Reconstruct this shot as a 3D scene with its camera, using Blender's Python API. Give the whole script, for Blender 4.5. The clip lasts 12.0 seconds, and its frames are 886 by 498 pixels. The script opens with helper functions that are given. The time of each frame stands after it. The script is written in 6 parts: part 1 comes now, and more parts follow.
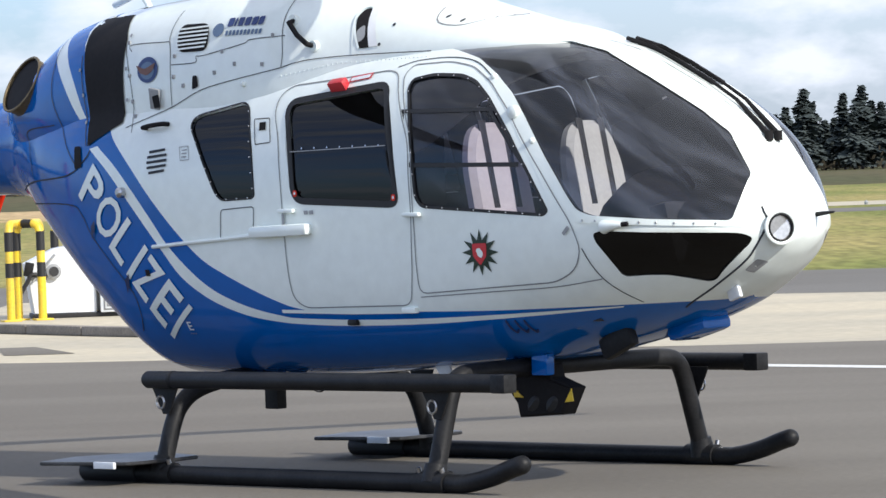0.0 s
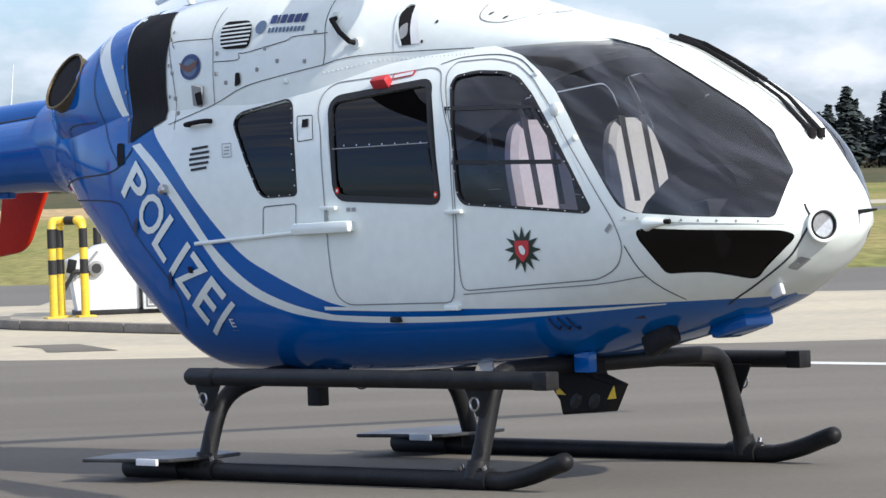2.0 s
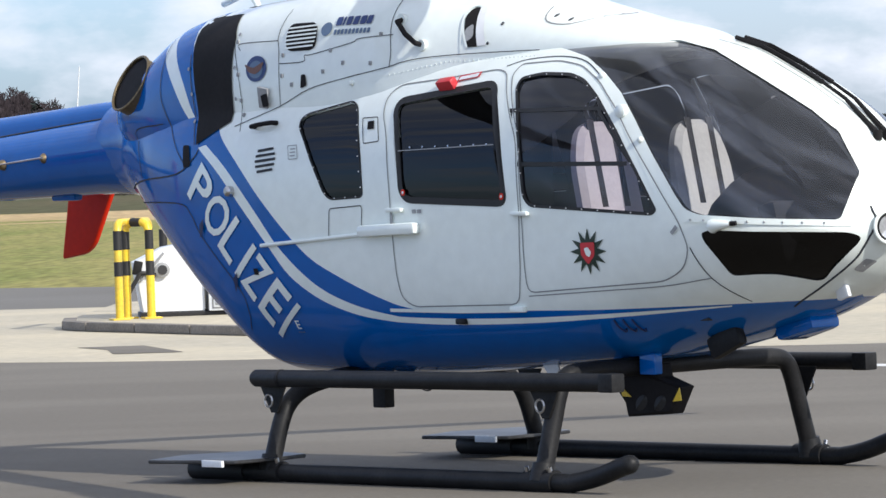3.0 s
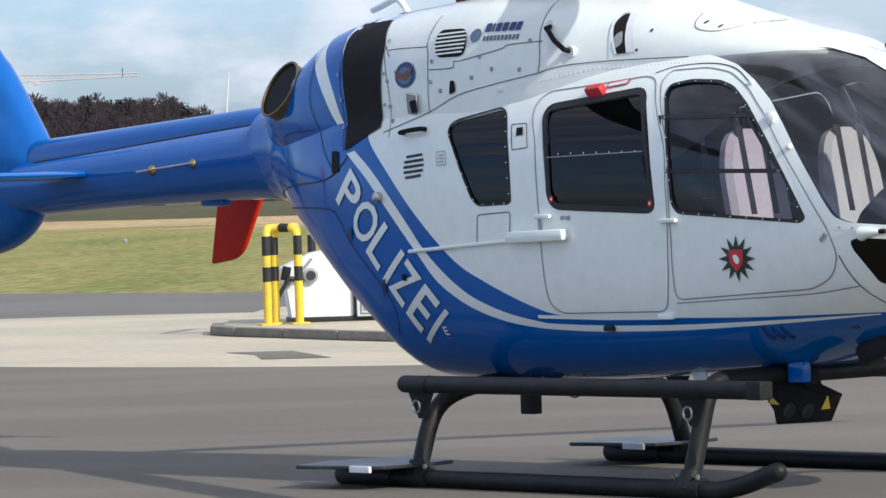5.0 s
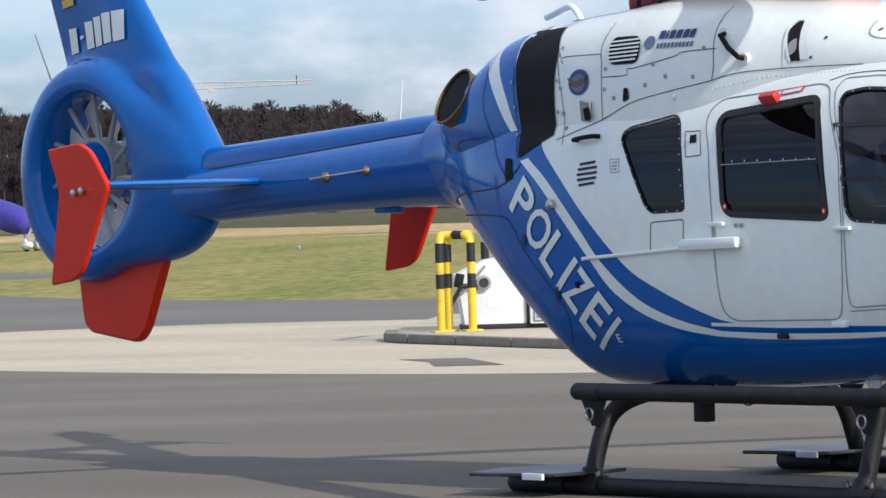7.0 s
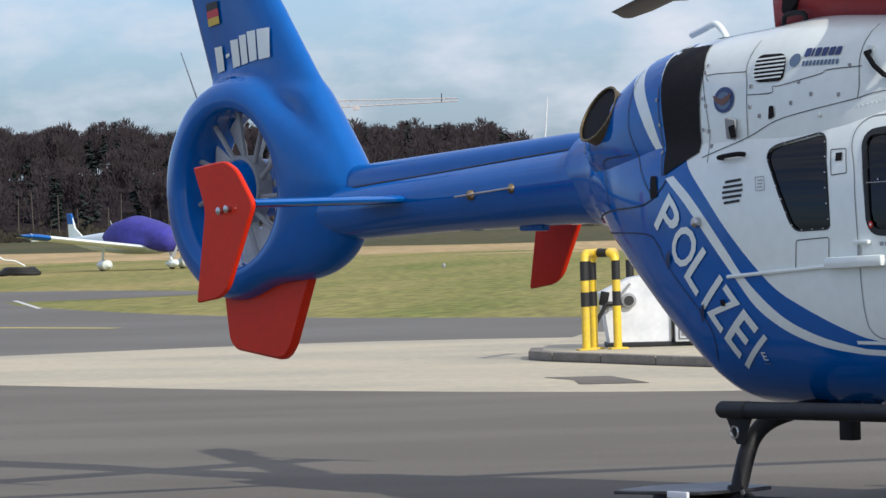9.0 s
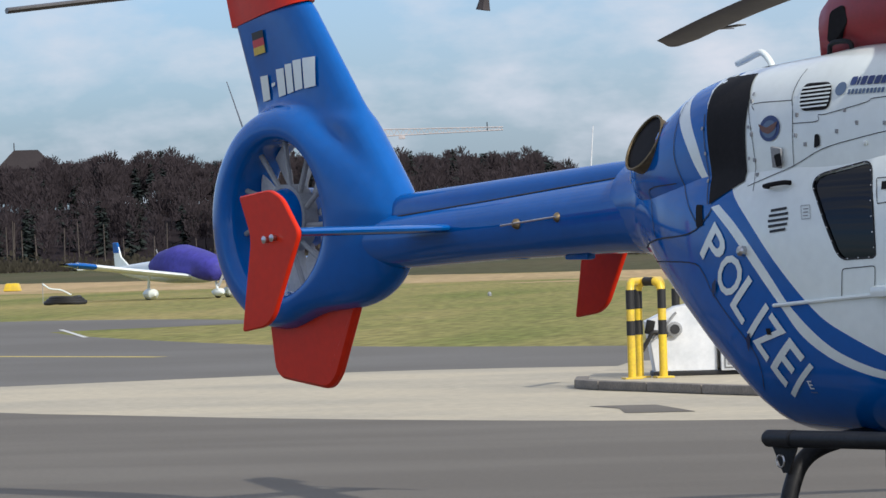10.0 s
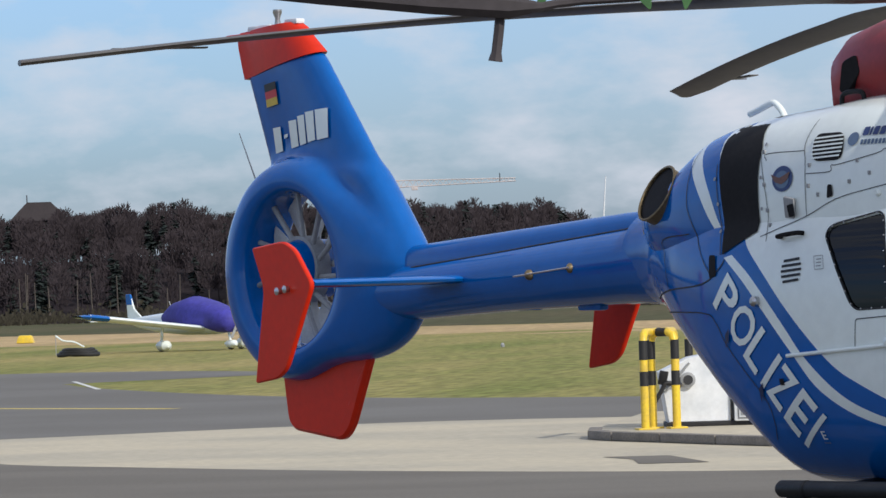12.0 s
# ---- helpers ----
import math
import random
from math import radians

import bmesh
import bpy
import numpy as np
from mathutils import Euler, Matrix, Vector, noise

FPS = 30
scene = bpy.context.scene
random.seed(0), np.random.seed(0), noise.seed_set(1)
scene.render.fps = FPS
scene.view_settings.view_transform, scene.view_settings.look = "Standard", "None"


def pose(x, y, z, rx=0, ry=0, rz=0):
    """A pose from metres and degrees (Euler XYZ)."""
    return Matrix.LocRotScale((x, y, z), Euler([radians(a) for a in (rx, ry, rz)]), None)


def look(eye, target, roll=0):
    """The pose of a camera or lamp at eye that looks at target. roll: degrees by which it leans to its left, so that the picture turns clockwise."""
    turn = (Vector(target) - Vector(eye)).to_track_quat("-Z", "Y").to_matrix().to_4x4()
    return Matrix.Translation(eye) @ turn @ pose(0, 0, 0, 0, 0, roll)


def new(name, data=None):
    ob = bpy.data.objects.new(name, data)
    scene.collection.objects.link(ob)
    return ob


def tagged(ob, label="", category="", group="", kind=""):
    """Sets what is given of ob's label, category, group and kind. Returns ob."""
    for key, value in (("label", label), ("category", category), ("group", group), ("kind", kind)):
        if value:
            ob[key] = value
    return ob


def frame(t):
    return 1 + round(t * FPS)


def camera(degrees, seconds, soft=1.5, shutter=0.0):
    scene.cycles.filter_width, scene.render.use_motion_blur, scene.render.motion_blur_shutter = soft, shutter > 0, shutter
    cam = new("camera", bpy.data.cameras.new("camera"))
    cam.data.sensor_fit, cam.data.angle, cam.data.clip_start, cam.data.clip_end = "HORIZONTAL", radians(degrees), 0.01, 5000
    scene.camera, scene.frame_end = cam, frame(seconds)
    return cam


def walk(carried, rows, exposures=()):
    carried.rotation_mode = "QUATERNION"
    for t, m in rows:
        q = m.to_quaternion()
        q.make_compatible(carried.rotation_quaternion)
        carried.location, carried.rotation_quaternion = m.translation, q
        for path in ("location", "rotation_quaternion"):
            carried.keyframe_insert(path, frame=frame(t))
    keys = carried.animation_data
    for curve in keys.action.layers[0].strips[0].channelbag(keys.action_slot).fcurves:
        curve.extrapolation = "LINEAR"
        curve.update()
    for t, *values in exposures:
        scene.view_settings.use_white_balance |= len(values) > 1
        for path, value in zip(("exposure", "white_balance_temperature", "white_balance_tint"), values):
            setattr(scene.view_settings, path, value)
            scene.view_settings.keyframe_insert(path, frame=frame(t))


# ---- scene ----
cam = camera(11.194, 12.0)
EYE = 1.595
# seconds, pitch, roll, yaw: the camera stands still and pans from the nose to the tail
ROWS = [
    (0.0, -0.988, 2.007, 0.000), (0.5, -0.991, 1.975, 0.029), (1.0, -0.996, 2.000, 0.082), (1.5, -1.006, 1.975, 0.210),
    (2.0, -1.005, 1.973, 0.539), (2.5, -0.989, 1.995, 0.993), (3.0, -0.953, 1.960, 1.371), (5.0, -0.811, 1.759, 3.253),
    (5.5, -0.761, 1.749, 3.762), (6.0, -0.722, 1.705, 4.344), (6.5, -0.686, 1.703, 4.880), (7.0, -0.653, 1.689, 5.450),
    (9.0, -0.373, 1.678, 7.288), (9.5, -0.063, 1.692, 7.646), (10.0, 0.008, 1.708, 7.867), (10.5, 0.214, 1.755, 8.002),
    (11.0, 0.446, 1.793, 8.068), (11.5, 0.627, 1.845, 8.074), (12.0, 0.661, 1.840, 8.031),
]
walk(cam, [(t, pose(0, 0, EYE, 90 + pitch, roll, yaw)) for t, pitch, roll, yaw in ROWS],
     exposures=[(0.0, 0.30), (3.0, 0.25), (5.5, 0.10), (7.0, 0.05), (9.5, -0.16), (12.0, -0.28)])

# ---- light: a spring sun ahead of the nose, thin clouds ----
SUN = Vector((1.12, -0.98, 0.98)).normalized()
world = bpy.data.worlds.new("sky")
scene.world = world
world.use_nodes = True
wn, wl = world.node_tree.nodes, world.node_tree.links
wn.clear()
sky = wn.new("ShaderNodeTexSky")
sky.sky_type, sky.sun_disc = "NISHITA", False
sky.sun_elevation, sky.sun_rotation = math.asin(SUN.z), math.atan2(SUN.x, SUN.y)
sky.air_density, sky.dust_density = 1.0, 1.5
coord = wn.new("ShaderNodeTexCoord")
# a flat cloud layer: the direction divided by its rise
sep, rise, px, py, mapping = (wn.new(k) for k in ("ShaderNodeSeparateXYZ", "ShaderNodeMath", "ShaderNodeMath", "ShaderNodeMath", "ShaderNodeCombineXYZ"))
rise.operation, px.operation, py.operation = "ADD", "DIVIDE", "DIVIDE"
rise.inputs[1].default_value = 0.45
wl.new(coord.outputs["Generated"], sep.inputs["Vector"])
wl.new(sep.outputs["Z"], rise.inputs[0])
wl.new(sep.outputs["X"], px.inputs[0])
wl.new(sep.outputs["Y"], py.inputs[0])
wl.new(rise.outputs["Value"], px.inputs[1])
wl.new(rise.outputs["Value"], py.inputs[1])
wl.new(px.outputs["Value"], mapping.inputs["X"])
wl.new(py.outputs["Value"], mapping.inputs["Y"])
clouds, ramp, mix = wn.new("ShaderNodeTexNoise"), wn.new("ShaderNodeValToRGB"), wn.new("ShaderNodeMixRGB")
clouds.inputs["Scale"].default_value, clouds.inputs["Detail"].default_value = 15.0, 5
clouds.inputs["Roughness"].default_value = 0.55
ramp.color_ramp.elements[0].position, ramp.color_ramp.elements[1].position = 0.44, 0.80
mix.inputs["Color2"].default_value = (4.62, 4.9, 5.55, 1)
back = wn.new("ShaderNodeBackground")
back.inputs["Strength"].default_value = 0.17
out = wn.new("ShaderNodeOutputWorld")
wl.new(mapping.outputs["Vector"], clouds.inputs["Vector"])
wl.new(clouds.outputs["Fac"], ramp.inputs["Fac"])
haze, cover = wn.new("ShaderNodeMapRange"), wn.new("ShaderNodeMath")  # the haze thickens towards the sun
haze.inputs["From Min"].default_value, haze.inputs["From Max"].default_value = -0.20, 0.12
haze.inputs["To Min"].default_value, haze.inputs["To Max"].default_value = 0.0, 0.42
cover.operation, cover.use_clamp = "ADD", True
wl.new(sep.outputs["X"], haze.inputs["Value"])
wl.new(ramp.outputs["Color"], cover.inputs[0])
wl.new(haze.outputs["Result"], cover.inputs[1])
high, fill_deck = wn.new("ShaderNodeMapRange"), wn.new("ShaderNodeMath")  # added bright cloud overhead, out of view, fills the shaded flanks
high.inputs["From Min"].default_value, high.inputs["From Max"].default_value = 0.10, 0.55
high.inputs["To Min"].default_value, high.inputs["To Max"].default_value = 0.0, 0.55
fill_deck.operation, fill_deck.use_clamp = "ADD", True
wl.new(sep.outputs["Z"], high.inputs["Value"])
wl.new(cover.outputs["Value"], fill_deck.inputs[0])
wl.new(high.outputs["Result"], fill_deck.inputs[1])
wl.new(fill_deck.outputs["Value"], mix.inputs["Fac"])
tint = wn.new("ShaderNodeMixRGB")
tint.blend_type = "MULTIPLY"
tint.inputs["Fac"].default_value = 1.0
tint.inputs["Color2"].default_value = (0.60, 0.79, 1.20, 1)
wl.new(sky.outputs["Color"], tint.inputs["Color1"])
wl.new(tint.outputs["Color"], mix.inputs["Color1"])
wl.new(mix.outputs["Color"], back.inputs["Color"])
wl.new(back.outputs["Background"], out.inputs["Surface"])
lamp = bpy.data.lights.new("sun", "SUN")
lamp.energy, lamp.angle, lamp.color = 4.0, radians(0.53), (1.0, 0.95, 0.87)
sun = new("sun", lamp)
sun.matrix_world = look(SUN * 50, (0, 0, 0))

# ---- materials ----
def material(name, color, rough=0.5, metal=0.0, coat=0.0, vary=0.12, scale=6.0, fine=60.0, bump=0.0, second=None, spread=(0.4, 0.65),
             stretch=(1, 1, 1), per_object=0.0, per_island=0.0, specular=0.5):
    """A surface with variation at two scales: broad stains towards a second colour, and fine grain."""
    m = bpy.data.materials.new(name)
    m.use_nodes = True
    n, l = m.node_tree.nodes, m.node_tree.links
    p = n["Principled BSDF"]
    p.inputs["Roughness"].default_value, p.inputs["Metallic"].default_value = rough, metal
    p.inputs["Coat Weight"].default_value, p.inputs["Coat Roughness"].default_value = coat, 0.06
    p.inputs["Specular IOR Level"].default_value = specular
    tc, mp = n.new("ShaderNodeTexCoord"), n.new("ShaderNodeMapping")
    mp.inputs["Scale"].default_value = stretch
    l.new(tc.outputs["Object"], mp.inputs["Vector"])
    broad, grain = n.new("ShaderNodeTexNoise"), n.new("ShaderNodeTexNoise")
    broad.inputs["Scale"].default_value, broad.inputs["Detail"].default_value = scale, 5
    grain.inputs["Scale"].default_value, grain.inputs["Detail"].default_value = fine, 3
    l.new(mp.outputs["Vector"], broad.inputs["Vector"])
    l.new(mp.outputs["Vector"], grain.inputs["Vector"])
    r = n.new("ShaderNodeMapRange")
    r.inputs["From Min"].default_value, r.inputs["From Max"].default_value = spread
    l.new(broad.outputs["Fac"], r.inputs["Value"])
    mixer = n.new("ShaderNodeMixRGB")
    mixer.inputs["Color1"].default_value = (*color, 1)
    mixer.inputs["Color2"].default_value = (*(second or [c * (1 - vary) for c in color]), 1)
    l.new(r.outputs["Result"], mixer.inputs["Fac"])
    g = n.new("ShaderNodeMapRange")
    g.inputs["From Min"].default_value, g.inputs["From Max"].default_value = 0.3, 0.7
    g.inputs["To Min"].default_value, g.inputs["To Max"].default_value = 1 - vary, 1 + vary
    l.new(grain.outputs["Fac"], g.inputs["Value"])
    value = g.outputs["Result"]
    for kind, amount in (("ShaderNodeObjectInfo", per_object), ("ShaderNodeNewGeometry", per_island)):
        if amount:
            info, k, mul = n.new(kind), n.new("ShaderNodeMapRange"), n.new("ShaderNodeMath")
            k.inputs["To Min"].default_value, k.inputs["To Max"].default_value = 1 - amount, 1 + amount
            mul.operation = "MULTIPLY"
            l.new(info.outputs["Random" if per_object and kind.endswith("Info") else "Random Per Island"], k.inputs["Value"])
            l.new(k.outputs["Result"], mul.inputs[0])
            l.new(value, mul.inputs[1])
            value = mul.outputs["Value"]
    mul = n.new("ShaderNodeVectorMath")
    mul.operation = "SCALE"
    l.new(mixer.outputs["Color"], mul.inputs[0])
    l.new(value, mul.inputs["Scale"])
    l.new(mul.outputs["Vector"], p.inputs["Base Color"])
    if bump:
        b = n.new("ShaderNodeBump")
        b.inputs["Strength"].default_value, b.inputs["Distance"].default_value = 0.6, bump
        l.new(grain.outputs["Fac"], b.inputs["Height"])
        l.new(b.outputs["Normal"], p.inputs["Normal"])
    return m


def glass(name, tint, ior=1.5, dusty_glare=0.0):
    """A thin tinted pane: lets its tint through, mirrors by Fresnel, and carries a dusty film whose bluish streaks
    paint in sky glare.
    """
    m = bpy.data.materials.new(name)
    m.use_nodes = True
    n, l = m.node_tree.nodes, m.node_tree.links
    n.clear()
    o, mx, fr = n.new("ShaderNodeOutputMaterial"), n.new("ShaderNodeMixShader"), n.new("ShaderNodeFresnel")
    tr, gl = n.new("ShaderNodeBsdfTransparent"), n.new("ShaderNodeBsdfGlossy")
    fr.inputs["IOR"].default_value = ior
    tr.inputs["Color"].default_value = (*tint, 1)
    gl.inputs["Roughness"].default_value = 0.015
    l.new(fr.outputs["Fac"], mx.inputs["Fac"])
    l.new(tr.outputs["BSDF"], mx.inputs[1])
    l.new(gl.outputs["BSDF"], mx.inputs[2])
    surface = mx.outputs["Shader"]
    if dusty_glare:
        film, veil, streak, coords, place, amount = (n.new(k) for k in ("ShaderNodeMixShader", "ShaderNodeBsdfDiffuse", "ShaderNodeTexNoise", "ShaderNodeTexCoord", "ShaderNodeMapping", "ShaderNodeMapRange"))
        # bluish film colour stands in for the veil of reflected sky
        veil.inputs["Color"].default_value = (0.62, 0.68, 0.84, 1)
        lean = n.new("ShaderNodeMapping")
        lean.inputs["Rotation"].default_value = (0, -0.55, 0)
        place.inputs["Scale"].default_value = (0.5, 1.0, 4.5)
        streak.inputs["Scale"].default_value, streak.inputs["Detail"].default_value = 2.5, 6
        amount.inputs["From Min"].default_value, amount.inputs["From Max"].default_value = 0.46, 0.78
        amount.inputs["To Min"].default_value, amount.inputs["To Max"].default_value = 0.35 * dusty_glare, 3.0 * dusty_glare
        l.new(coords.outputs["Object"], lean.inputs["Vector"])
        l.new(lean.outputs["Vector"], place.inputs["Vector"])
        l.new(place.outputs["Vector"], streak.inputs["Vector"])
        l.new(streak.outputs["Fac"], amount.inputs["Value"])
        l.new(amount.outputs["Result"], film.inputs["Fac"])
        l.new(surface, film.inputs[1])
        l.new(veil.outputs["BSDF"], film.inputs[2])
        surface = film.outputs["Shader"]
    l.new(surface, o.inputs["Surface"])
    return m


WHITE = material("white_paint", (0.79, 0.85, 0.82), 0.28, coat=0.5, vary=0.03, scale=1.5, fine=14)
BLUE = material("blue_paint", (0.000, 0.108, 0.41), 0.09, coat=0.0, vary=0.05, scale=1.2, fine=12, specular=0.38)
RED = material("red_paint", (0.64, 0.024, 0.005), 0.35, vary=0.05, scale=3, fine=20, specular=0.25)
RED_COVER = material("dark_red_cover", (0.30, 0.02, 0.025), 0.45, vary=0.1, scale=3, fine=30)
BLACK = material("black_satin_metal", (0.010, 0.0105, 0.012), 0.5, vary=0.25, scale=7, fine=60, second=(0.017, 0.017, 0.018), bump=0.001, specular=0.22)
MATT_BLACK = material("matt_black_anti_soot_paint", (0.012, 0.011, 0.012), 0.75, vary=0.2, scale=4, fine=40, specular=0.2)
RUBBER = material("black_rubber_seal", (0.014, 0.014, 0.015), 0.6, vary=0.15, scale=9, fine=50)
STEEL = material("bare_steel", (0.55, 0.55, 0.56), 0.3, metal=1.0, vary=0.1, scale=9, fine=60)
BRASS = material("heat_browned_exhaust_metal", (0.22, 0.17, 0.10), 0.5, metal=0.7, vary=0.2, scale=6, fine=40)
PADDLE = material("scuffed_dark_alloy", (0.06, 0.062, 0.066), 0.42, metal=0.2, vary=0.3, scale=5, fine=50, second=(0.02, 0.02, 0.022))
GREY = material("grey_plastic", (0.30, 0.31, 0.32), 0.5, vary=0.1, scale=8, fine=60)
DARK_GREY = material("dark_cabin_lining", (0.035, 0.036, 0.04), 0.8, vary=0.15, scale=4, fine=40)
SEAT = material("pale_seat_shell", (0.66, 0.67, 0.66), 0.55, vary=0.06, scale=5, fine=50)
GAP = material("fine_door_gap", (0.22, 0.23, 0.24), 0.8, vary=0.1)
SEAM = material("panel_gap", (0.03, 0.035, 0.045), 0.8, vary=0.1)
BLADE = material("dark_rotor_blade", (0.075, 0.07, 0.07), 0.45, vary=0.15, scale=1.5, fine=25, second=(0.11, 0.10, 0.085))
YELLOW = material("yellow_paint", (0.75, 0.52, 0.03), 0.4, vary=0.1, scale=4, fine=40, second=(0.62, 0.43, 0.05))
PUMP_WHITE = material("weathered_white_metal", (0.74, 0.76, 0.78), 0.4, vary=0.05, scale=3, fine=20, second=(0.62, 0.65, 0.68))
GLASS = glass("lilac_tinted_glass", (0.52, 0.48, 0.58), dusty_glare=0.02)
SCREEN = glass("windscreen_glass", (0.56, 0.56, 0.60), dusty_glare=0.045)
TINT = glass("dark_tinted_glass", (0.03, 0.03, 0.034), 1.42, dusty_glare=0.001)
ASPHALT = material("worn_grey_asphalt", (0.118, 0.104, 0.083), 0.85, vary=0.20, scale=0.35, fine=45, bump=0.004, second=(0.145, 0.130, 0.106), stretch=(0.5, 1.6, 1))
TAXIWAY = material("taxiway_asphalt", (0.116, 0.107, 0.092), 0.85, vary=0.1, scale=0.15, fine=20, bump=0.004, second=(0.14, 0.132, 0.117))
CONCRETE = material("pale_concrete", (0.47, 0.415, 0.305), 0.8, vary=0.14, scale=0.45, fine=14, bump=0.003, second=(0.37, 0.335, 0.26), spread=(0.40, 0.66), stretch=(0.5, 0.8, 1))
KERB = material("kerb_concrete", (0.20, 0.18, 0.155), 0.85, vary=0.2, scale=3, fine=40, bump=0.004, per_object=0.12)
GRASS = material("spring_grass", (0.165, 0.180, 0.05), 0.9, vary=0.32, scale=0.22, fine=5.0, bump=0.03, second=(0.29, 0.245, 0.095), spread=(0.36, 0.62), stretch=(0.8, 0.12, 1), specular=0.1)
HEATH = material("dull_rough_grass", (0.075, 0.078, 0.040), 0.95, vary=0.25, scale=0.06, fine=1.5, second=(0.10, 0.088, 0.05), stretch=(0.8, 0.06, 1), specular=0.05)
TAN = material("dry_straw_grass", (0.44, 0.32, 0.175), 0.9, vary=0.25, scale=0.2, fine=3.0, second=(0.34, 0.26, 0.13), stretch=(0.8, 0.08, 1), specular=0.1)
LINE = material("worn_white_marking", (0.62, 0.62, 0.60), 0.7, vary=0.15, scale=1, fine=20)
YLINE = material("worn_yellow_marking", (0.62, 0.50, 0.12), 0.7, vary=0.15, scale=1, fine=20)


# ---- mesh helpers ----
def mesh_ob(name, verts, faces, mats, parent=None, smooth=True, index=None, label=""):
    me = bpy.data.meshes.new(name)
    me.from_pydata([tuple(v) for v in verts], [], faces)
    for m in mats if isinstance(mats, (list, tuple)) else [mats]:
        me.materials.append(m)
    if index:
        me.polygons.foreach_set("material_index", index)
    if smooth:
        me.polygons.foreach_set("use_smooth", [True] * len(me.polygons))
    me.update()
    ob = new(name, me)
    if parent:
        ob.parent = parent
    if label:
        ob["label"] = label
    return ob


def part(name, bm, mat, parent, label="", smooth=True):
    me = bpy.data.meshes.new(name)
    bmesh.ops.recalc_face_normals(bm, faces=bm.faces)
    bm.to_mesh(me)
    bm.free()
    me.materials.append(mat)
    if smooth:
        me.polygons.foreach_set("use_smooth", [True] * len(me.polygons))
        me.set_sharp_from_angle(angle=radians(38))
    ob = new(name, me)
    if parent:
        ob.parent = parent
    if label:
        ob["label"] = label
    return ob


def box(bm, size, at=(0, 0, 0), turn=(0, 0, 0), bevel=0.0, taper=1.0):
    made = bmesh.ops.create_cube(bm, size=1)["verts"]
    for v in made:
        k = taper if v.co.z > 0 else 1.0
        v.co = Vector((v.co.x * size[0] * k, v.co.y * size[1] * k, v.co.z * size[2]))
    if bevel:
        edges = {e for v in made for e in v.link_edges}
        made = list({v for f in bmesh.ops.bevel(bm, geom=list(edges), offset=bevel, segments=2, affect="EDGES", profile=0.6)["faces"] for v in f.verts} | {v for v in made if v.is_valid})
    bmesh.ops.transform(bm, matrix=pose(*at, *turn), verts=made)
    return bm


def tube(bm, points, radius, sides=12, close=True):
    """A round tube along points; the radius may be a list."""
    pts = [Vector(p) for p in points]
    radii = radius if isinstance(radius, (list, tuple)) else [radius] * len(pts)
    rings, ref = [], None
    for i, p in enumerate(pts):
        d = (pts[min(i + 1, len(pts) - 1)] - pts[max(i - 1, 0)]).normalized()
        ref = (ref - d * ref.dot(d)).normalized() if ref is not None else d.orthogonal().normalized()
        side = d.cross(ref)
        rings.append([bm.verts.new(p + radii[i] * (math.cos(a) * ref + math.sin(a) * side)) for a in (2 * math.pi * k / sides for k in range(sides))])
    for a, b in zip(rings, rings[1:]):
        for k in range(sides):
            bm.faces.new((a[k], a[(k + 1) % sides], b[(k + 1) % sides], b[k]))
    if close:
        bm.faces.new(rings[0][::-1])
        bm.faces.new(rings[-1])
    return bm


def curve_points(points, n=8):
    """A smooth run of points through the given ones."""
    p = [Vector(q) for q in points]
    p = [2 * p[0] - p[1]] + p + [2 * p[-1] - p[-2]]
    res = []
    for i in range(1, len(p) - 2):
        for k in range(n):
            u = k / n
            res.append(0.5 * (2 * p[i] + (p[i + 1] - p[i - 1]) * u + (2 * p[i - 1] - 5 * p[i] + 4 * p[i + 1] - p[i + 2]) * u**2
                              + (3 * p[i] - p[i - 1] - 3 * p[i + 1] + p[i + 2]) * u**3))
    return res + [p[-2]]


def rounded(corners, r=0.06, n=5):
    """A polygon with rounded corners; r may be one for each corner."""
    res, c = [], [Vector((*q, 0)).to_2d() for q in corners]
    rs = r if isinstance(r, (list, tuple)) else [r] * len(c)
    for i, q in enumerate(c):
        a, b = c[i - 1] - q, c[(i + 1) % len(c)] - q
        k = min(rs[i], 0.48 * a.length, 0.48 * b.length)
        s, e = q + a.normalized() * k, q + b.normalized() * k
        for j in range(n + 1):
            u = j / n
            res.append(((1 - u) ** 2 * s + 2 * u * (1 - u) * q + u**2 * e)[:])
    return res


def smooth_line(points, n=5):
    return [(p.x, p.y) for p in curve_points([(x, z, 0) for x, z in points], n)]


def inset(poly, d):
    """The polygon drawn in by about d."""
    c = [Vector(p) for p in poly]
    area = sum(a.x * b.y - b.x * a.y for a, b in zip(c, c[1:] + c[:1]))
    res = []
    for i, q in enumerate(c):
        t = (c[(i + 1) % len(c)] - c[i - 1]).normalized()
        res.append((q + Vector((-t.y, t.x)) * (d if area > 0 else -d))[:])
    return res


def slab(bm, outline, at, axis="y", depth=0.03, bevel=0.006):
    """A flat plate of that outline, with eased edges. axis y: the outline lies in X and Z; axis z: in X and Y."""
    def place(p, k):
        return (p[0], k, p[1]) if axis == "y" else (p[0], p[1], k)
    small = inset(outline, bevel)
    h = depth / 2
    rings = [[bm.verts.new(Vector(at) + Vector(place(p, k))) for p in poly] for poly, k in ((small, -h), (outline, -h + bevel), (outline, h - bevel), (small, h))]
    n = len(outline)
    for a, b in zip(rings, rings[1:]):
        for k in range(n):
            bm.faces.new((a[k], a[(k + 1) % n], b[(k + 1) % n], b[k]))
    bm.faces.new(rings[0][::-1])
    bm.faces.new(rings[-1])
    return bm


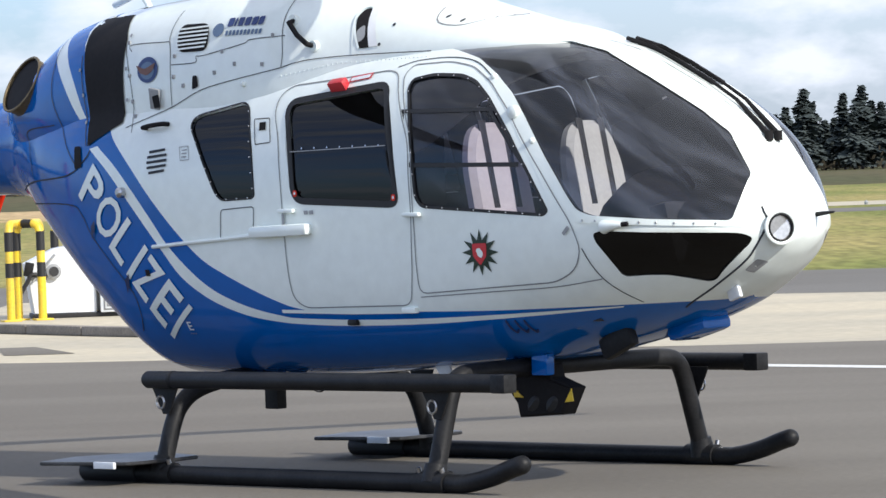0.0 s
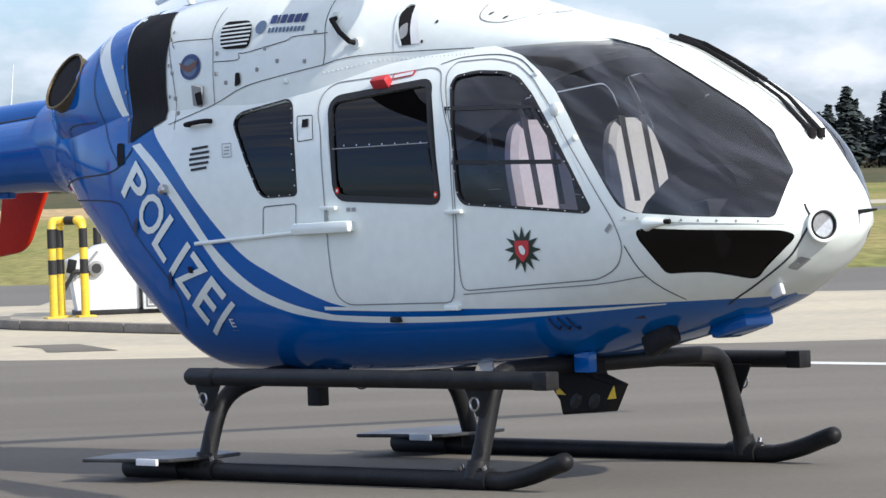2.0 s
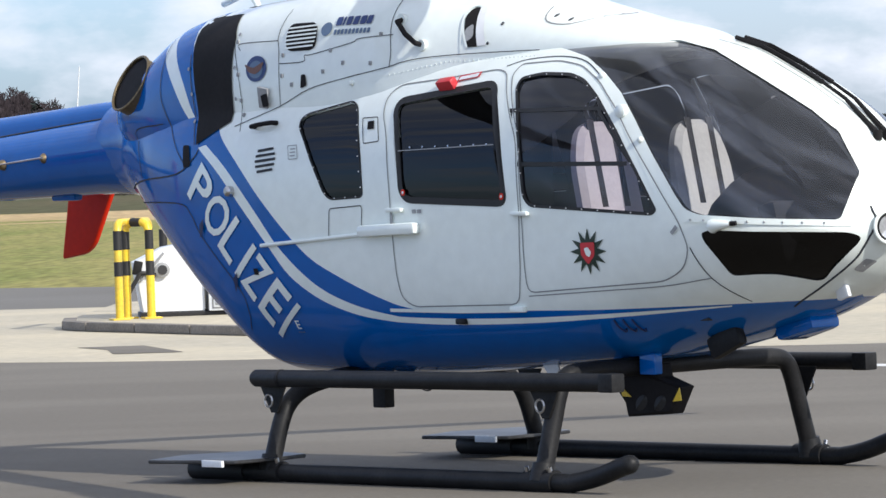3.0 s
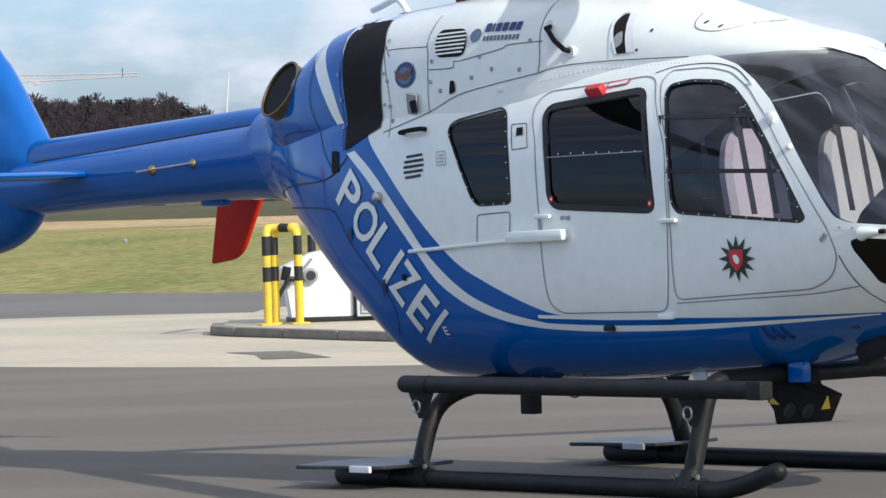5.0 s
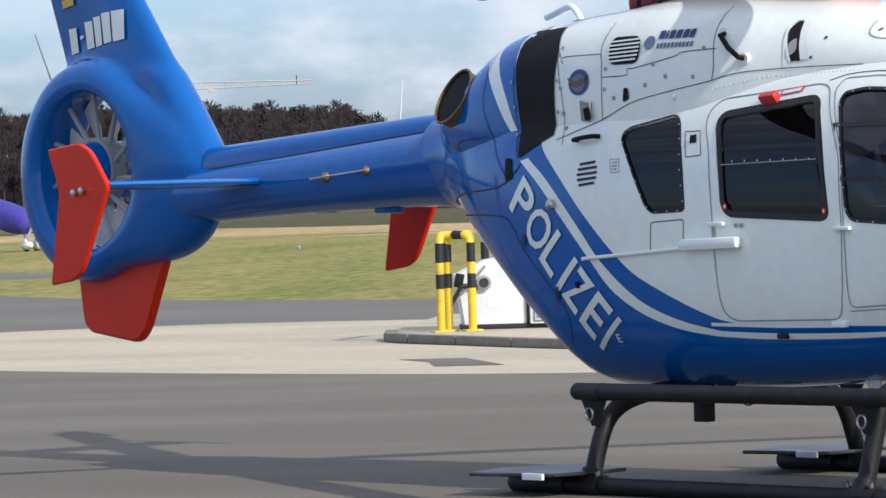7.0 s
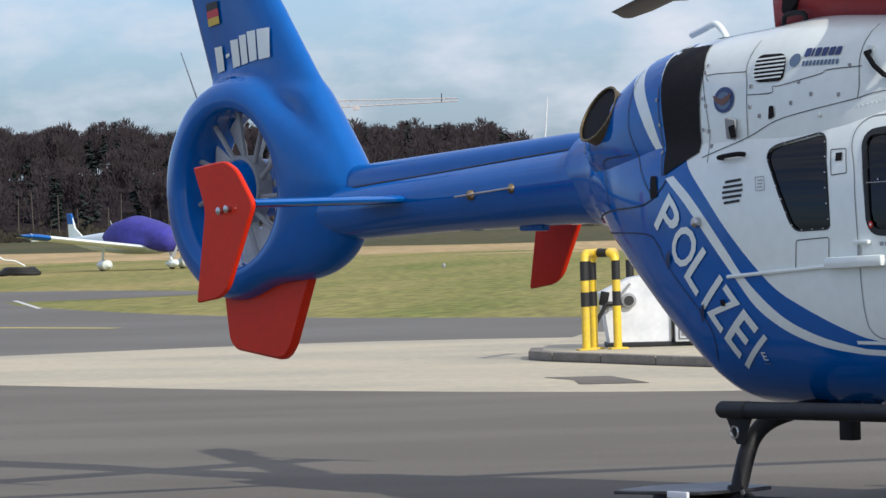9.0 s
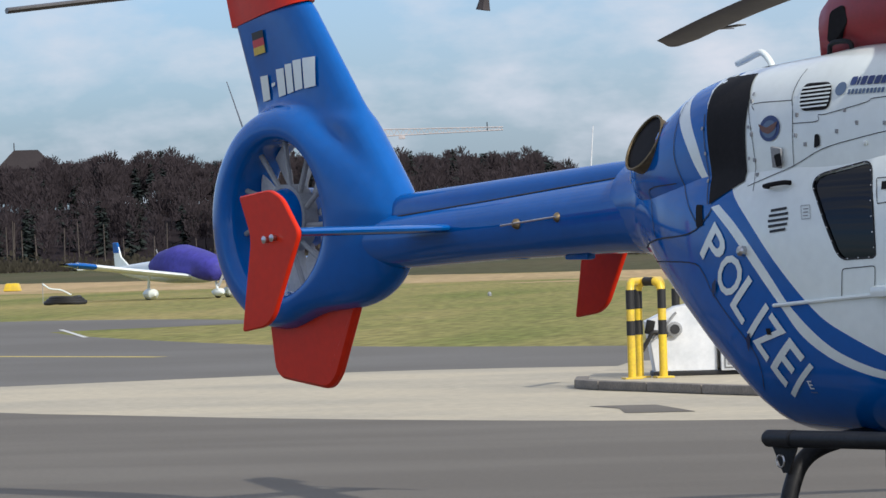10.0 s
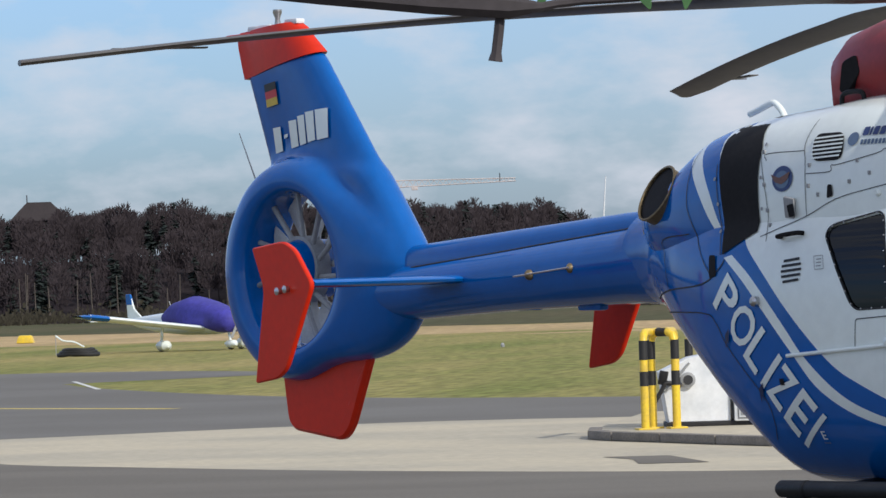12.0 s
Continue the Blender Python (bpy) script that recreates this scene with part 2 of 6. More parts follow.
def thing(name, label, category, at=None, group="", kind=""):
    ob = new(name)
    if at is not None:
        ob.matrix_world = at
    return tagged(ob, label, category, group, kind)


# ---- ground ----
def sheet(name, outline, z, mat, label, category):
    poly = [Vector((*p, z)) for p in outline]
    verts = [tuple(p) for p in poly]
    return tagged(mesh_ob(name, verts, [list(range(len(verts)))], mat, smooth=False), label, category, kind="structure")


sheet("ground", [(-2500, -60), (2500, -60), (2500, 4500), (-2500, 4500)], -0.016, GRASS, "wide flat airfield grass, green with dry patches", "grass")
sheet("taxiway", smooth_line([(-60, 60), (-35, 118), (-31, 121), (-24.0, 117), (-19, 107), (-22.6, 101), (-22.3, 98.5), (-20, 92), (-15.5, 82), (-11.5, 75.6), (-6, 70.6), (0, 67.2), (5.75, 64.8), (40, 52), (40, 30), (-40, 30)], 4),
      -0.012, TAXIWAY, "smooth grey asphalt taxiway beside the concrete", "taxiway")
sheet("runway", [(-10, 133), (120, 133), (140, 143), (-10, 143)], -0.012, TAXIWAY, "far dark asphalt runway strip in the grass", "runway")
sheet("runway_edge", [(4, 150), (120, 150), (130, 163), (4, 163)], -0.011, CONCRETE, "pale concrete strip beside the far runway", "runway")
sheet("dry_strip", smooth_line([(-400, 190), (-54, 222), (-26, 203), (-4, 200), (4, 190), (4, 300), (-35, 280), (-78, 330), (-400, 420)], 4), -0.012, TAN, "band of dry straw-coloured grass across the airfield", "dry grass")
sheet("far_field", [(-1500, 330), (-80, 330), (-35, 285), (4, 262), (400, 262), (1500, 420), (1500, 1500), (-1500, 1500)], -0.009, HEATH, "dull olive rough grass at the foot of the woods", "rough grass")
sheet("pavement", smooth_line([(-13.9, 56.9), (-8.5, 59.8), (-2, 57.4), (4.73, 53.4), (30, 38), (30, 30), (3.45, 39.1), (0, 39.7), (-3.5, 40.5), (-7.1, 42.9), (-10.7, 46.3), (-15, 50)], 5), -0.006, CONCRETE,
      "pale worn concrete hardstand, stained in streaks", "concrete")
sheet("apron", smooth_line([(3.45, 39.1), (0, 39.7), (-3.5, 40.5), (-7.1, 42.9), (-10.7, 46.3), (-15, 50), (-30, 50)], 5) + [(-40, 20), (-40, -30), (40, -30), (40, 20), (8, 38.2)], 0.0, ASPHALT,
      "worn mid-grey asphalt apron with darker streaks", "asphalt")


def stripe(name, a, b, width, z, mat, label):
    a, b = Vector(a), Vector(b)
    n = (b - a).normalized().orthogonal() * width / 2
    return sheet(name, [(a + n)[:], (a - n)[:], (b - n)[:], (b + n)[:]], z, mat, label, "marking")


stripe("white_marking", (1.6, 36.0), (5.5, 31.6), 0.30, 0.003, LINE, "thin white painted line on the asphalt apron")
stripe("yellow_marking", (-19.5, 77.0), (-14.6, 72.0), 0.30, -0.008, YLINE, "worn yellow taxi line on the asphalt")
stripe("white_marking", (-23.4, 103.6), (-20.3, 92.2), 0.12, -0.008, LINE, "worn white edge line where the grass meets the taxiway")
sheet("asphalt_patch", rounded([(-4.77, 44.71), (-4.37, 43.86), (-4.2, 42.65), (-3.52, 42.62), (-4.09, 44.69)], 0.06), -0.002, ASPHALT, "dark asphalt repair patch in the concrete", "patch")


# ---- shared loft shape of the helicopter: stations X, bottom, widest height, top, half width, lower and upper roundness ----
POD = [
    (-4.40, 1.56, 1.82, 2.08, 0.26, 2.0, 2.0), (-4.10, 1.48, 1.83, 2.12, 0.33, 2.1, 2.1),
    (-3.80, 1.26, 1.76, 2.16, 0.46, 2.2, 2.2), (-3.50, 1.05, 1.66, 2.20, 0.58, 2.3, 2.4),
    (-3.10, 0.749, 1.55, 2.24, 0.69, 2.4, 2.6), (-2.70, 0.53, 1.45, 2.26, 0.75, 2.5, 2.8),
    (-2.20, 0.515, 1.38, 2.28, 0.78, 2.6, 2.9), (-1.40, 0.537, 1.34, 2.29, 0.78, 3.1, 3.0),
    (-0.60, 0.577, 1.33, 2.29, 0.78, 3.2, 3.0), (0.00, 0.618, 1.32, 2.265, 0.775, 2.9, 2.9),
    (0.25, 0.662, 1.31, 2.236, 0.769, 2.4, 2.7), (0.50, 0.714, 1.30, 2.172, 0.751, 2.3, 2.5),
    (0.75, 0.776, 1.295, 2.06, 0.727, 2.2, 2.4), (1.00, 0.849, 1.29, 1.93, 0.662, 1.95, 2.3),
    (1.20, 0.938, 1.29, 1.80, 0.55, 1.8, 2.2), (1.34, 1.015, 1.275, 1.655, 0.425, 1.7, 2.0),
    (1.44, 1.095, 1.265, 1.52, 0.28, 1.7, 1.9), (1.495, 1.15, 1.245, 1.41, 0.175, 1.8, 1.9),
    (1.525, 1.20, 1.24, 1.31, 0.08, 2.0, 2.0), (1.532, 1.235, 1.24, 1.246, 0.004, 2.0, 2.0),
]
COWL = [
    (-4.15, 1.75, 1.98, 2.13, 0.30, 2.0, 2.1), (-3.95, 1.66, 2.00, 2.25, 0.44, 2.0, 2.2), (-3.70, 1.60, 1.98, 2.38, 0.52, 2.0, 2.5),
    (-3.40, 1.55, 1.96, 2.50, 0.58, 2.0, 3.0), (-3.00, 1.50, 1.94, 2.56, 0.63, 2.0, 3.4),
    (-2.50, 1.50, 1.93, 2.60, 0.68, 2.0, 3.4), (-2.00, 1.50, 1.95, 2.645, 0.69, 2.0, 3.2),
    (-1.60, 1.60, 1.98, 2.63, 0.67, 2.0, 3.0), (-1.30, 1.75, 2.02, 2.60, 0.62, 2.0, 2.8),
    (-1.00, 1.92, 2.12, 2.57, 0.55, 2.0, 2.5), (-0.60, 2.05, 2.17, 2.468, 0.49, 2.0, 2.3),
    (-0.20, 2.12, 2.20, 2.362, 0.42, 2.0, 2.2), (0.10, 2.15, 2.20, 2.301, 0.33, 2.0, 2.1),
    (0.26, 2.17, 2.195, 2.24, 0.20, 2.0, 2.0), (0.32, 2.17, 2.185, 2.20, 0.06, 2.0, 2.0),
]


class Loft:
    """A body of rounded sections along X, widest at its middle height; smooth between its stations."""

    def __init__(self, table):
        self.a = np.array(table, float)

    def at(self, x):
        a, xs = self.a, self.a[:, 0]
        x = min(max(x, xs[0]), xs[-1])
        i = int(min(max(np.searchsorted(xs, x) - 1, 0), len(xs) - 2))
        h = xs[i + 1] - xs[i]
        u = (x - xs[i]) / h
        d = (a[i + 1, 1:] - a[i, 1:]) / h

        def slope(k):
            if k == 0:
                return (a[1, 1:] - a[0, 1:]) / (xs[1] - xs[0])
            if k == len(xs) - 1:
                return (a[-1, 1:] - a[-2, 1:]) / (xs[-1] - xs[-2])
            l, r = (a[k, 1:] - a[k - 1, 1:]) / (xs[k] - xs[k - 1]), (a[k + 1, 1:] - a[k, 1:]) / (xs[k + 1] - xs[k])
            return np.where(l * r > 0, 2 * l * r / np.where(l + r == 0, 1, l + r), 0)

        m0, m1 = slope(i), slope(i + 1)
        return ((2 * u**3 - 3 * u**2 + 1) * a[i, 1:] + (u**3 - 2 * u**2 + u) * h * m0
                + (3 * u**2 - 2 * u**3) * a[i + 1, 1:] + (u**3 - u**2) * h * m1)

    def half(self, x, z):
        """Half width at that height; 0 outside."""
        zb, zm, zt, w, nl, nu = self.at(x)
        if x < self.a[0, 0] or x > self.a[-1, 0] or z <= zb or z >= zt:
            return 0.0
        r, n = ((z - zm) / (zt - zm), nu) if z > zm else ((zm - z) / (zm - zb), nl)
        return float(w * (1 - r**n) ** (1 / n))

    def v_of(self, x, z):
        zb, zm, zt, w, nl, nu = self.at(x)
        up = z > zm
        r = min(1.0, (z - zm) / (zt - zm) if up else (zm - z) / (zm - zb))
        a = math.asin(r ** ((nu if up else nl) / 2))
        return 0.5 + (a if up else -a) / math.pi

    def point(self, x, v, side=-1, off=0.0):
        zb, zm, zt, w, nl, nu = self.at(x)
        f = (v - 0.5) * math.pi
        n = nu if f > 0 else nl
        h = (zt - zm) if f > 0 else (zm - zb)
        s, c = abs(math.sin(f)) ** (2 / n), max(0.0, math.cos(f)) ** (2 / n)
        return (x, side * (w + off) * c, zm + (1 if f > 0 else -1) * (h + off) * s)


# ---- the helicopter ----
HELI = pose(0.669, 23.095, 0, 0, 0, -45.086)
heli = thing("helicopter", "blue and white police helicopter parked on its skids on the apron", "helicopter", HELI)
pod, cowl = Loft(POD), Loft(COWL)


def skin(loft, xs, nv, regions, side):
    """The loft's flank as triangles, cut along the outlines of regions (in X and height).
    Returns the points and, for each triangle, the set of regions that it lies in."""
    from mathutils import geometry
    pts, faces, names = [], [], []
    for name, poly in regions.items():
        face = []
        for x, z in poly:
            face.append(len(pts))
            pts.append(Vector((x, 2.4 * (loft.v_of(x, z) if z > -50 else 0.0))))
        turn = sum(pts[a].x * pts[b].y - pts[b].x * pts[a].y for a, b in zip(face, face[1:] + face[:1]))
        faces.append(face if turn > 0 else face[::-1])
        names.append(name)
    for x in xs:
        for k in range(nv + 1):
            pts.append(Vector((x, 2.4 * k / nv)))
    vs, _, fs, _, _, _ = geometry.delaunay_2d_cdt(pts, [], faces, 0, 1e-5)
    uv = [(p.x, min(1.0, max(0.0, p.y / 2.4))) for p in vs]
    flat = np.array([p[:] for p in vs])
    mid = np.array([flat[list(f)].mean(axis=0) for f in fs])
    inside = {}
    for name, face in zip(names, faces):
        hit = np.zeros(len(mid), bool)
        ring = [pts[i] for i in face]
        for a, b in zip(ring, ring[1:] + ring[:1]):
            if a.y != b.y:
                hit ^= ((a.y > mid[:, 1]) != (b.y > mid[:, 1])) & (mid[:, 0] < a.x + (mid[:, 1] - a.y) / (b.y - a.y) * (b.x - a.x))
        inside[name] = hit
    return uv, [(f if side < 0 else f[::-1], frozenset(n for n in names if inside[n][i])) for i, f in enumerate(fs)]


def skin_part(name, loft, uv, tris, mats, parent, side, choose, off=0.0, label=""):
    """One mesh of the triangles for which choose(regions) gives a material number."""
    used, verts, faces, index = {}, [], [], []
    for f, regs in tris:
        k = choose(regs)
        if k is None:
            continue
        face = []
        for i in f:
            if i not in used:
                used[i] = len(verts)
                verts.append(loft.point(uv[i][0], uv[i][1], side, off))
            face.append(used[i])
        if len({tuple(round(c, 5) for c in verts[i]) for i in face}) == 3:
            faces.append(face)
            index.append(k)
    ob = mesh_ob(name, verts, faces, mats, parent, True, index, label)
    normals = []
    for i in used:
        x, v = uv[i]
        e = 0.004
        a = Vector(loft.point(x + e, v, side)) - Vector(loft.point(x - e, v, side))
        b = Vector(loft.point(x, min(1, v + e), side)) - Vector(loft.point(x, max(0, v - e), side))
        n = a.cross(b)
        p = Vector(loft.point(x, v, side))
        zm = loft.at(x)[1]
        if n.length < 1e-9:
            n = Vector((1 if x > 0 else -1, 0, 0))
        if n.dot(Vector((0.3 * (1 if x > 0.5 else 0), p.y, p.z - zm))) < 0:
            n = -n
        normals.append(n.normalized() * (1 if off > -0.02 else -1))
    ob.data.normals_split_custom_set_from_vertices(normals)
    return ob


def flank(x, z, off=0.004, side=-1):
    """A point on the outer skin, that much proud of it."""
    return Vector((x, side * (max(pod.half(x, z), cowl.half(x, z)) + off), z))


def height_at(x, y):
    """Height of the pod's upper skin that far from its middle."""
    zb, zm, zt, w, nl, nu = pod.at(x)
    return zm + (zt - zm) * (1 - (y / w) ** nu) ** (1 / nu)


WINDOWS = {
    "rear": rounded([(-2.107, 1.874), (-2.098, 1.918), (-2.049, 1.942), (-1.72, 1.998), (-1.668, 1.972), (-1.634, 1.891), (-1.566, 1.50), (-1.589, 1.482), (-1.827, 1.475), (-1.879, 1.512), (-1.96, 1.648)], 0.035, 3),
    "slide": rounded([(-1.392, 1.995), (-0.65, 2.07), (-0.478, 1.414), (-1.28, 1.45)], 0.09),
    "pilot": rounded([(-0.512, 2.026), (-0.50, 2.072), (-0.365, 2.092), (-0.167, 2.081), (-0.049, 2.045), (0.08, 1.956), (0.267, 1.759), (0.528, 1.38), (0.494, 1.354), (-0.333, 1.412), (-0.38, 1.461), (-0.424, 1.752)], 0.04, 3),
    "shield": rounded([(-0.484, 2.233), (-0.227, 2.245), (0.05, height_at(0.05, 0.34)), (0.229, 2.228), (0.467, 2.168), (0.755, 2.034), (0.939, 1.938), (1.103, 1.843), (1.227, 1.75), (1.254, 1.722), (1.391, 1.529), (1.387, 1.318), (1.362, 1.304), (1.083, 1.328), (0.782, 1.353), (0.699, 1.382), (0.647, 1.444), (0.471, 1.67), (0.331, 1.846), (0.21, 1.97), (0.057, 2.074), (-0.128, 2.158), (-0.316, 2.203)], 0.03, 3),
    "chin": rounded([(0.79, 1.264), (0.834, 1.277), (1.405, 1.247), (1.437, 1.223), (1.41, 1.182), (1.221, 1.023), (1.188, 1.010), (1.146, 1.030), (1.081, 1.051), (1.004, 1.054), (0.892, 1.049), (0.80, 1.23)], 0.02, 3),
}
EDGE = [(-2.80, 1.88), (-2.754, 1.823), (-2.588, 1.676), (-2.388, 1.486), (-2.152, 1.28), (-1.994, 1.164), (-1.829, 1.087), (-1.63, 1.007), (-1.437, 0.94), (-1.302, 0.907), (-1.097, 0.889), (-0.291, 0.888), (0.142, 0.891), (0.639, 0.904), (1.022, 0.914), (1.132, 0.918), (1.247, 0.93)]
S_OUT = [(-2.983, 1.783), (-2.79, 1.653), (-2.624, 1.506), (-2.465, 1.357), (-2.329, 1.225), (-2.192, 1.081), (-2.04, 0.983), (-1.887, 0.918), (-1.693, 0.866), (-1.492, 0.838), (-1.329, 0.825), (-0.949, 0.815), (-0.334, 0.826), (0.286, 0.86), (0.768, 0.895)]
S_IN = [(-2.906, 1.797), (-2.738, 1.691), (-2.571, 1.547), (-2.399, 1.38), (-2.275, 1.25), (-2.108, 1.11), (-1.961, 1.015), (-1.805, 0.951), (-1.629, 0.902), (-1.432, 0.867), (-1.311, 0.855), (-0.872, 0.847), (-0.314, 0.854), (0.3, 0.878), (0.774, 0.901)]
BLUE_AREA = smooth_line(EDGE, 4) + [(1.247, -99), (-4.40, -99), (-4.40, 2.075), (-3.3, 2.20), (-2.9, 2.10)]
STRIPE = smooth_line(S_OUT, 4) + smooth_line(S_IN[::-1], 4)
regions = dict(WINDOWS)
for key, d in (("slide", 0.035), ("pilot", 0.016), ("rear", 0.010)):
    regions[key + "_in"] = inset(WINDOWS[key], d)
regions["blue"], regions["stripe"] = BLUE_AREA, STRIPE
XS = [-4.40 + 0.09 * i for i in range(54)] + [0.46 + 0.05 * i for i in range(16)] + [1.26, 1.30, 1.34, 1.37, 1.40, 1.43, 1.455, 1.475, 1.492, 1.507, 1.532]


def shell(regs):
    if regs & set(WINDOWS):
        return None
    return 1 if "blue" in regs and "stripe" not in regs else 0


for side in (-1, 1):
    uv, tris = skin(pod, XS, 44, regions, side)
    skin_part("fuselage_side", pod, uv, tris, [WHITE, BLUE], heli, side, shell, 0, "white over blue painted fuselage skin with a sweeping stripe")
    skin_part("cabin_lining", pod, uv, [(f[::-1], r) for f, r in tris if max(uv[i][0] for i in f) < 1.42], [DARK_GREY], heli, side, lambda r: None if r & set(WINDOWS) else 0, -0.03, "dark inner cabin lining")
    for key, word in (("rear", "rear_window"), ("slide", "door_window"), ("pilot", "pilot_window"), ("shield", "windscreen"), ("chin", "chin_window")):
        dark = key in ("rear", "slide", "chin")
        inner = key + "_in" if key + "_in" in regions else key
        pane = skin_part(word, pod, uv, tris, [TINT if dark else SCREEN if key == "shield" else GLASS], heli, side, lambda r: 0 if inner in r else None, -0.008, "dark tinted pane" if dark else "clear curved pane")
        pane.visible_shadow = False
        if inner != key:
            skin_part("window_seal", pod, uv, tris, [RUBBER], heli, side, lambda r: 0 if key in r and inner not in r else None, 0.003, "black rubber window seal")

# engine cowling with its stripes
cowl_regions = {
    "blue": [(-2.98, 1.60), (-2.98, 2.10), (-3.06, 2.53), (-3.4, 2.5), (-4.14, 2.12), (-4.14, 1.80), (-3.5, 1.60)],
    "stripe": smooth_line([(-2.99, 1.80), (-3.003, 1.818), (-3.181, 1.98), (-3.316, 2.153), (-3.433, 2.295), (-3.50, 2.39), (-3.53, 2.42)], 4) + smooth_line([(-3.42, 2.46), (-3.385, 2.40), (-3.306, 2.299), (-3.20, 2.149), (-3.103, 1.978), (-2.985, 1.86)], 4),
    "border": [(-3.09, 2.20), (-3.118, 2.28), (-3.15, 2.36), (-3.18, 2.43), (-3.24, 2.49), (-3.10, 2.52), (-3.04, 2.40)],
}
for side in (-1, 1):
    uv, tris = skin(cowl, [-4.15 + 0.075 * i for i in range(60)] + [0.32], 36, cowl_regions, side)
    skin_part("engine_cowling", cowl, uv, tris, [WHITE, BLUE], heli, side, lambda r: 1 if "blue" in r and not r & {"stripe", "border"} else 0, 0, "white engine cowling, blue behind the stripe")


def draped(name, tri_verts, tri_faces, mat, off=0.005, label="", side=-1, step=0.05, surface=None):
    """A flat drawing in X and height, cut fine and laid on the skin."""
    bm = bmesh.new()
    vs = [bm.verts.new((x, 0, z)) for x, z in tri_verts]
    for f in tri_faces:
        try:
            bm.faces.new([vs[i] for i in f])
        except ValueError:
            pass
    for axis in (0, 2):
        lo, hi = min(v.co[axis] for v in bm.verts), max(v.co[axis] for v in bm.verts)
        k = math.floor(lo / step) + 1
        while k * step < hi:
            no = Vector((1, 0, 0)) if axis == 0 else Vector((0, 0, 1))
            bmesh.ops.bisect_plane(bm, geom=bm.verts[:] + bm.edges[:] + bm.faces[:], plane_co=no * (k * step), plane_no=no)
            k += 1
    for v in bm.verts:
        v.co = (surface or flank)(v.co.x, v.co.z, off, side)
    return part(name, bm, mat, heli, label)


def patch(name, outline, mat, off=0.005, label="", side=-1, surface=None):
    return draped(name, outline, [list(range(len(outline)))], mat, off, label, side, surface=surface)


def strip(name, line, width, mat, off=0.003, label="", side=-1, closed=False):
    """A narrow band along a line on the skin, such as the gap round a door."""
    p = [Vector(q) for q in line]
    if closed:
        p.append(p[0])
    fine = []
    for a, b in zip(p, p[1:]):
        k = max(1, int((b - a).length / 0.05))
        fine += [a.lerp(b, i / k) for i in range(k)]
    fine.append(p[-1])
    verts, faces = [], []
    for i, q in enumerate(fine):
        t = (fine[min(i + 1, len(fine) - 1)] - fine[max(i - 1, 0)]).normalized()
        n = Vector((-t.y, t.x)) * width / 2
        verts += [flank(*(q + n), off, side), flank(*(q - n), off, side)]
        if i:
            faces.append((2 * i - 2, 2 * i - 1, 2 * i + 1, 2 * i))
    return mesh_ob(name, verts, faces, mat, heli, True, None, label)


def letters(text, mat, origin, along, up, length, height, name, label, bold=0.0, surface=None):
    """Writing in the built-in font, laid on the skin."""
    cu = bpy.data.curves.new(name, "FONT")
    cu.body, cu.offset, cu.resolution_u = text, bold, 3
    tmp = new(name, cu)
    bpy.context.view_layer.update()
    me = bpy.data.meshes.new_from_object(tmp.evaluated_get(bpy.context.evaluated_depsgraph_get()))
    bpy.data.objects.remove(tmp)
    xs, ys = [v.co.x for v in me.vertices], [v.co.y for v in me.vertices]
    x0, x1, y0, y1 = min(xs), max(xs), min(ys), max(ys)
    a, u, o = Vector(along).normalized(), Vector(up).normalized(), Vector(origin)
    verts = [(o + a * ((x - x0) / (x1 - x0) * length) + u * ((y - y0) / (y1 - y0) * height))[:] for x, y in zip(xs, ys)]
    return draped(name, verts, [list(p.vertices) for p in me.polygons], mat, 0.006, label, surface=surface)


# engine side panels, vents and writing
black = [(-2.998, 1.799), (-2.695, 1.919), (-2.706, 2.032), (-2.72, 2.214), (-2.724, 2.37), (-2.78, 2.46), (-2.85, 2.56), (-3.14, 2.54), (-3.15, 2.436), (-3.127, 2.342), (-3.09, 2.20), (-3.045, 2.0)]
for side in (-1, 1):
    patch("soot_panel", black, MATT_BLACK, 0.006, "matt black panel ahead of the exhaust", side)
BASE_LINE = ((0.0, 0.346, 0.594, 0.776, 1.0), (-3.083, -2.80, -2.631, -2.533, -2.44), (1.532, 1.247, 1.052, 0.909, 0.74))
TOP_LINE = (BASE_LINE[0], (-2.926, -2.604, -2.421, -2.288, -2.149), (1.705, 1.408, 1.213, 1.072, 0.91))


def lettering(text, spans, mat, label):
    """Capital letters, each a piece of its own, between two lines that follow the curved tail."""
    for ch, (u0, u1) in zip(text, spans):
        cu = bpy.data.curves.new("letter", "FONT")
        cu.body, cu.offset, cu.resolution_u = ch, 0.016, 3
        tmp = new("letter", cu)
        bpy.context.view_layer.update()
        me = bpy.data.meshes.new_from_object(tmp.evaluated_get(bpy.context.evaluated_depsgraph_get()))
        bpy.data.objects.remove(tmp)
        xs, ys = [v.co.x for v in me.vertices], [v.co.y for v in me.vertices]
        x0, x1, y0, y1 = min(xs), max(xs), min(ys), max(ys)
        verts = []
        for x, y in zip(xs, ys):
            u, v = u0 + (u1 - u0) * (x - x0) / (x1 - x0), (y - y0) / (y1 - y0)
            low = Vector([float(np.interp(u, BASE_LINE[0], BASE_LINE[k])) for k in (1, 2)])
            high = Vector([float(np.interp(u, TOP_LINE[0], TOP_LINE[k])) for k in (1, 2)])
            verts.append(low.lerp(high, v)[:])
        draped("letter", verts, [list(p.vertices) for p in me.polygons], mat, 0.006, label)


lettering("POLIZEI", ((0.0, 0.15), (0.165, 0.335), (0.346, 0.485), (0.537, 0.575), (0.594, 0.745), (0.776, 0.925), (0.967, 1.0)), WHITE, "white capital letter on the blue tail")

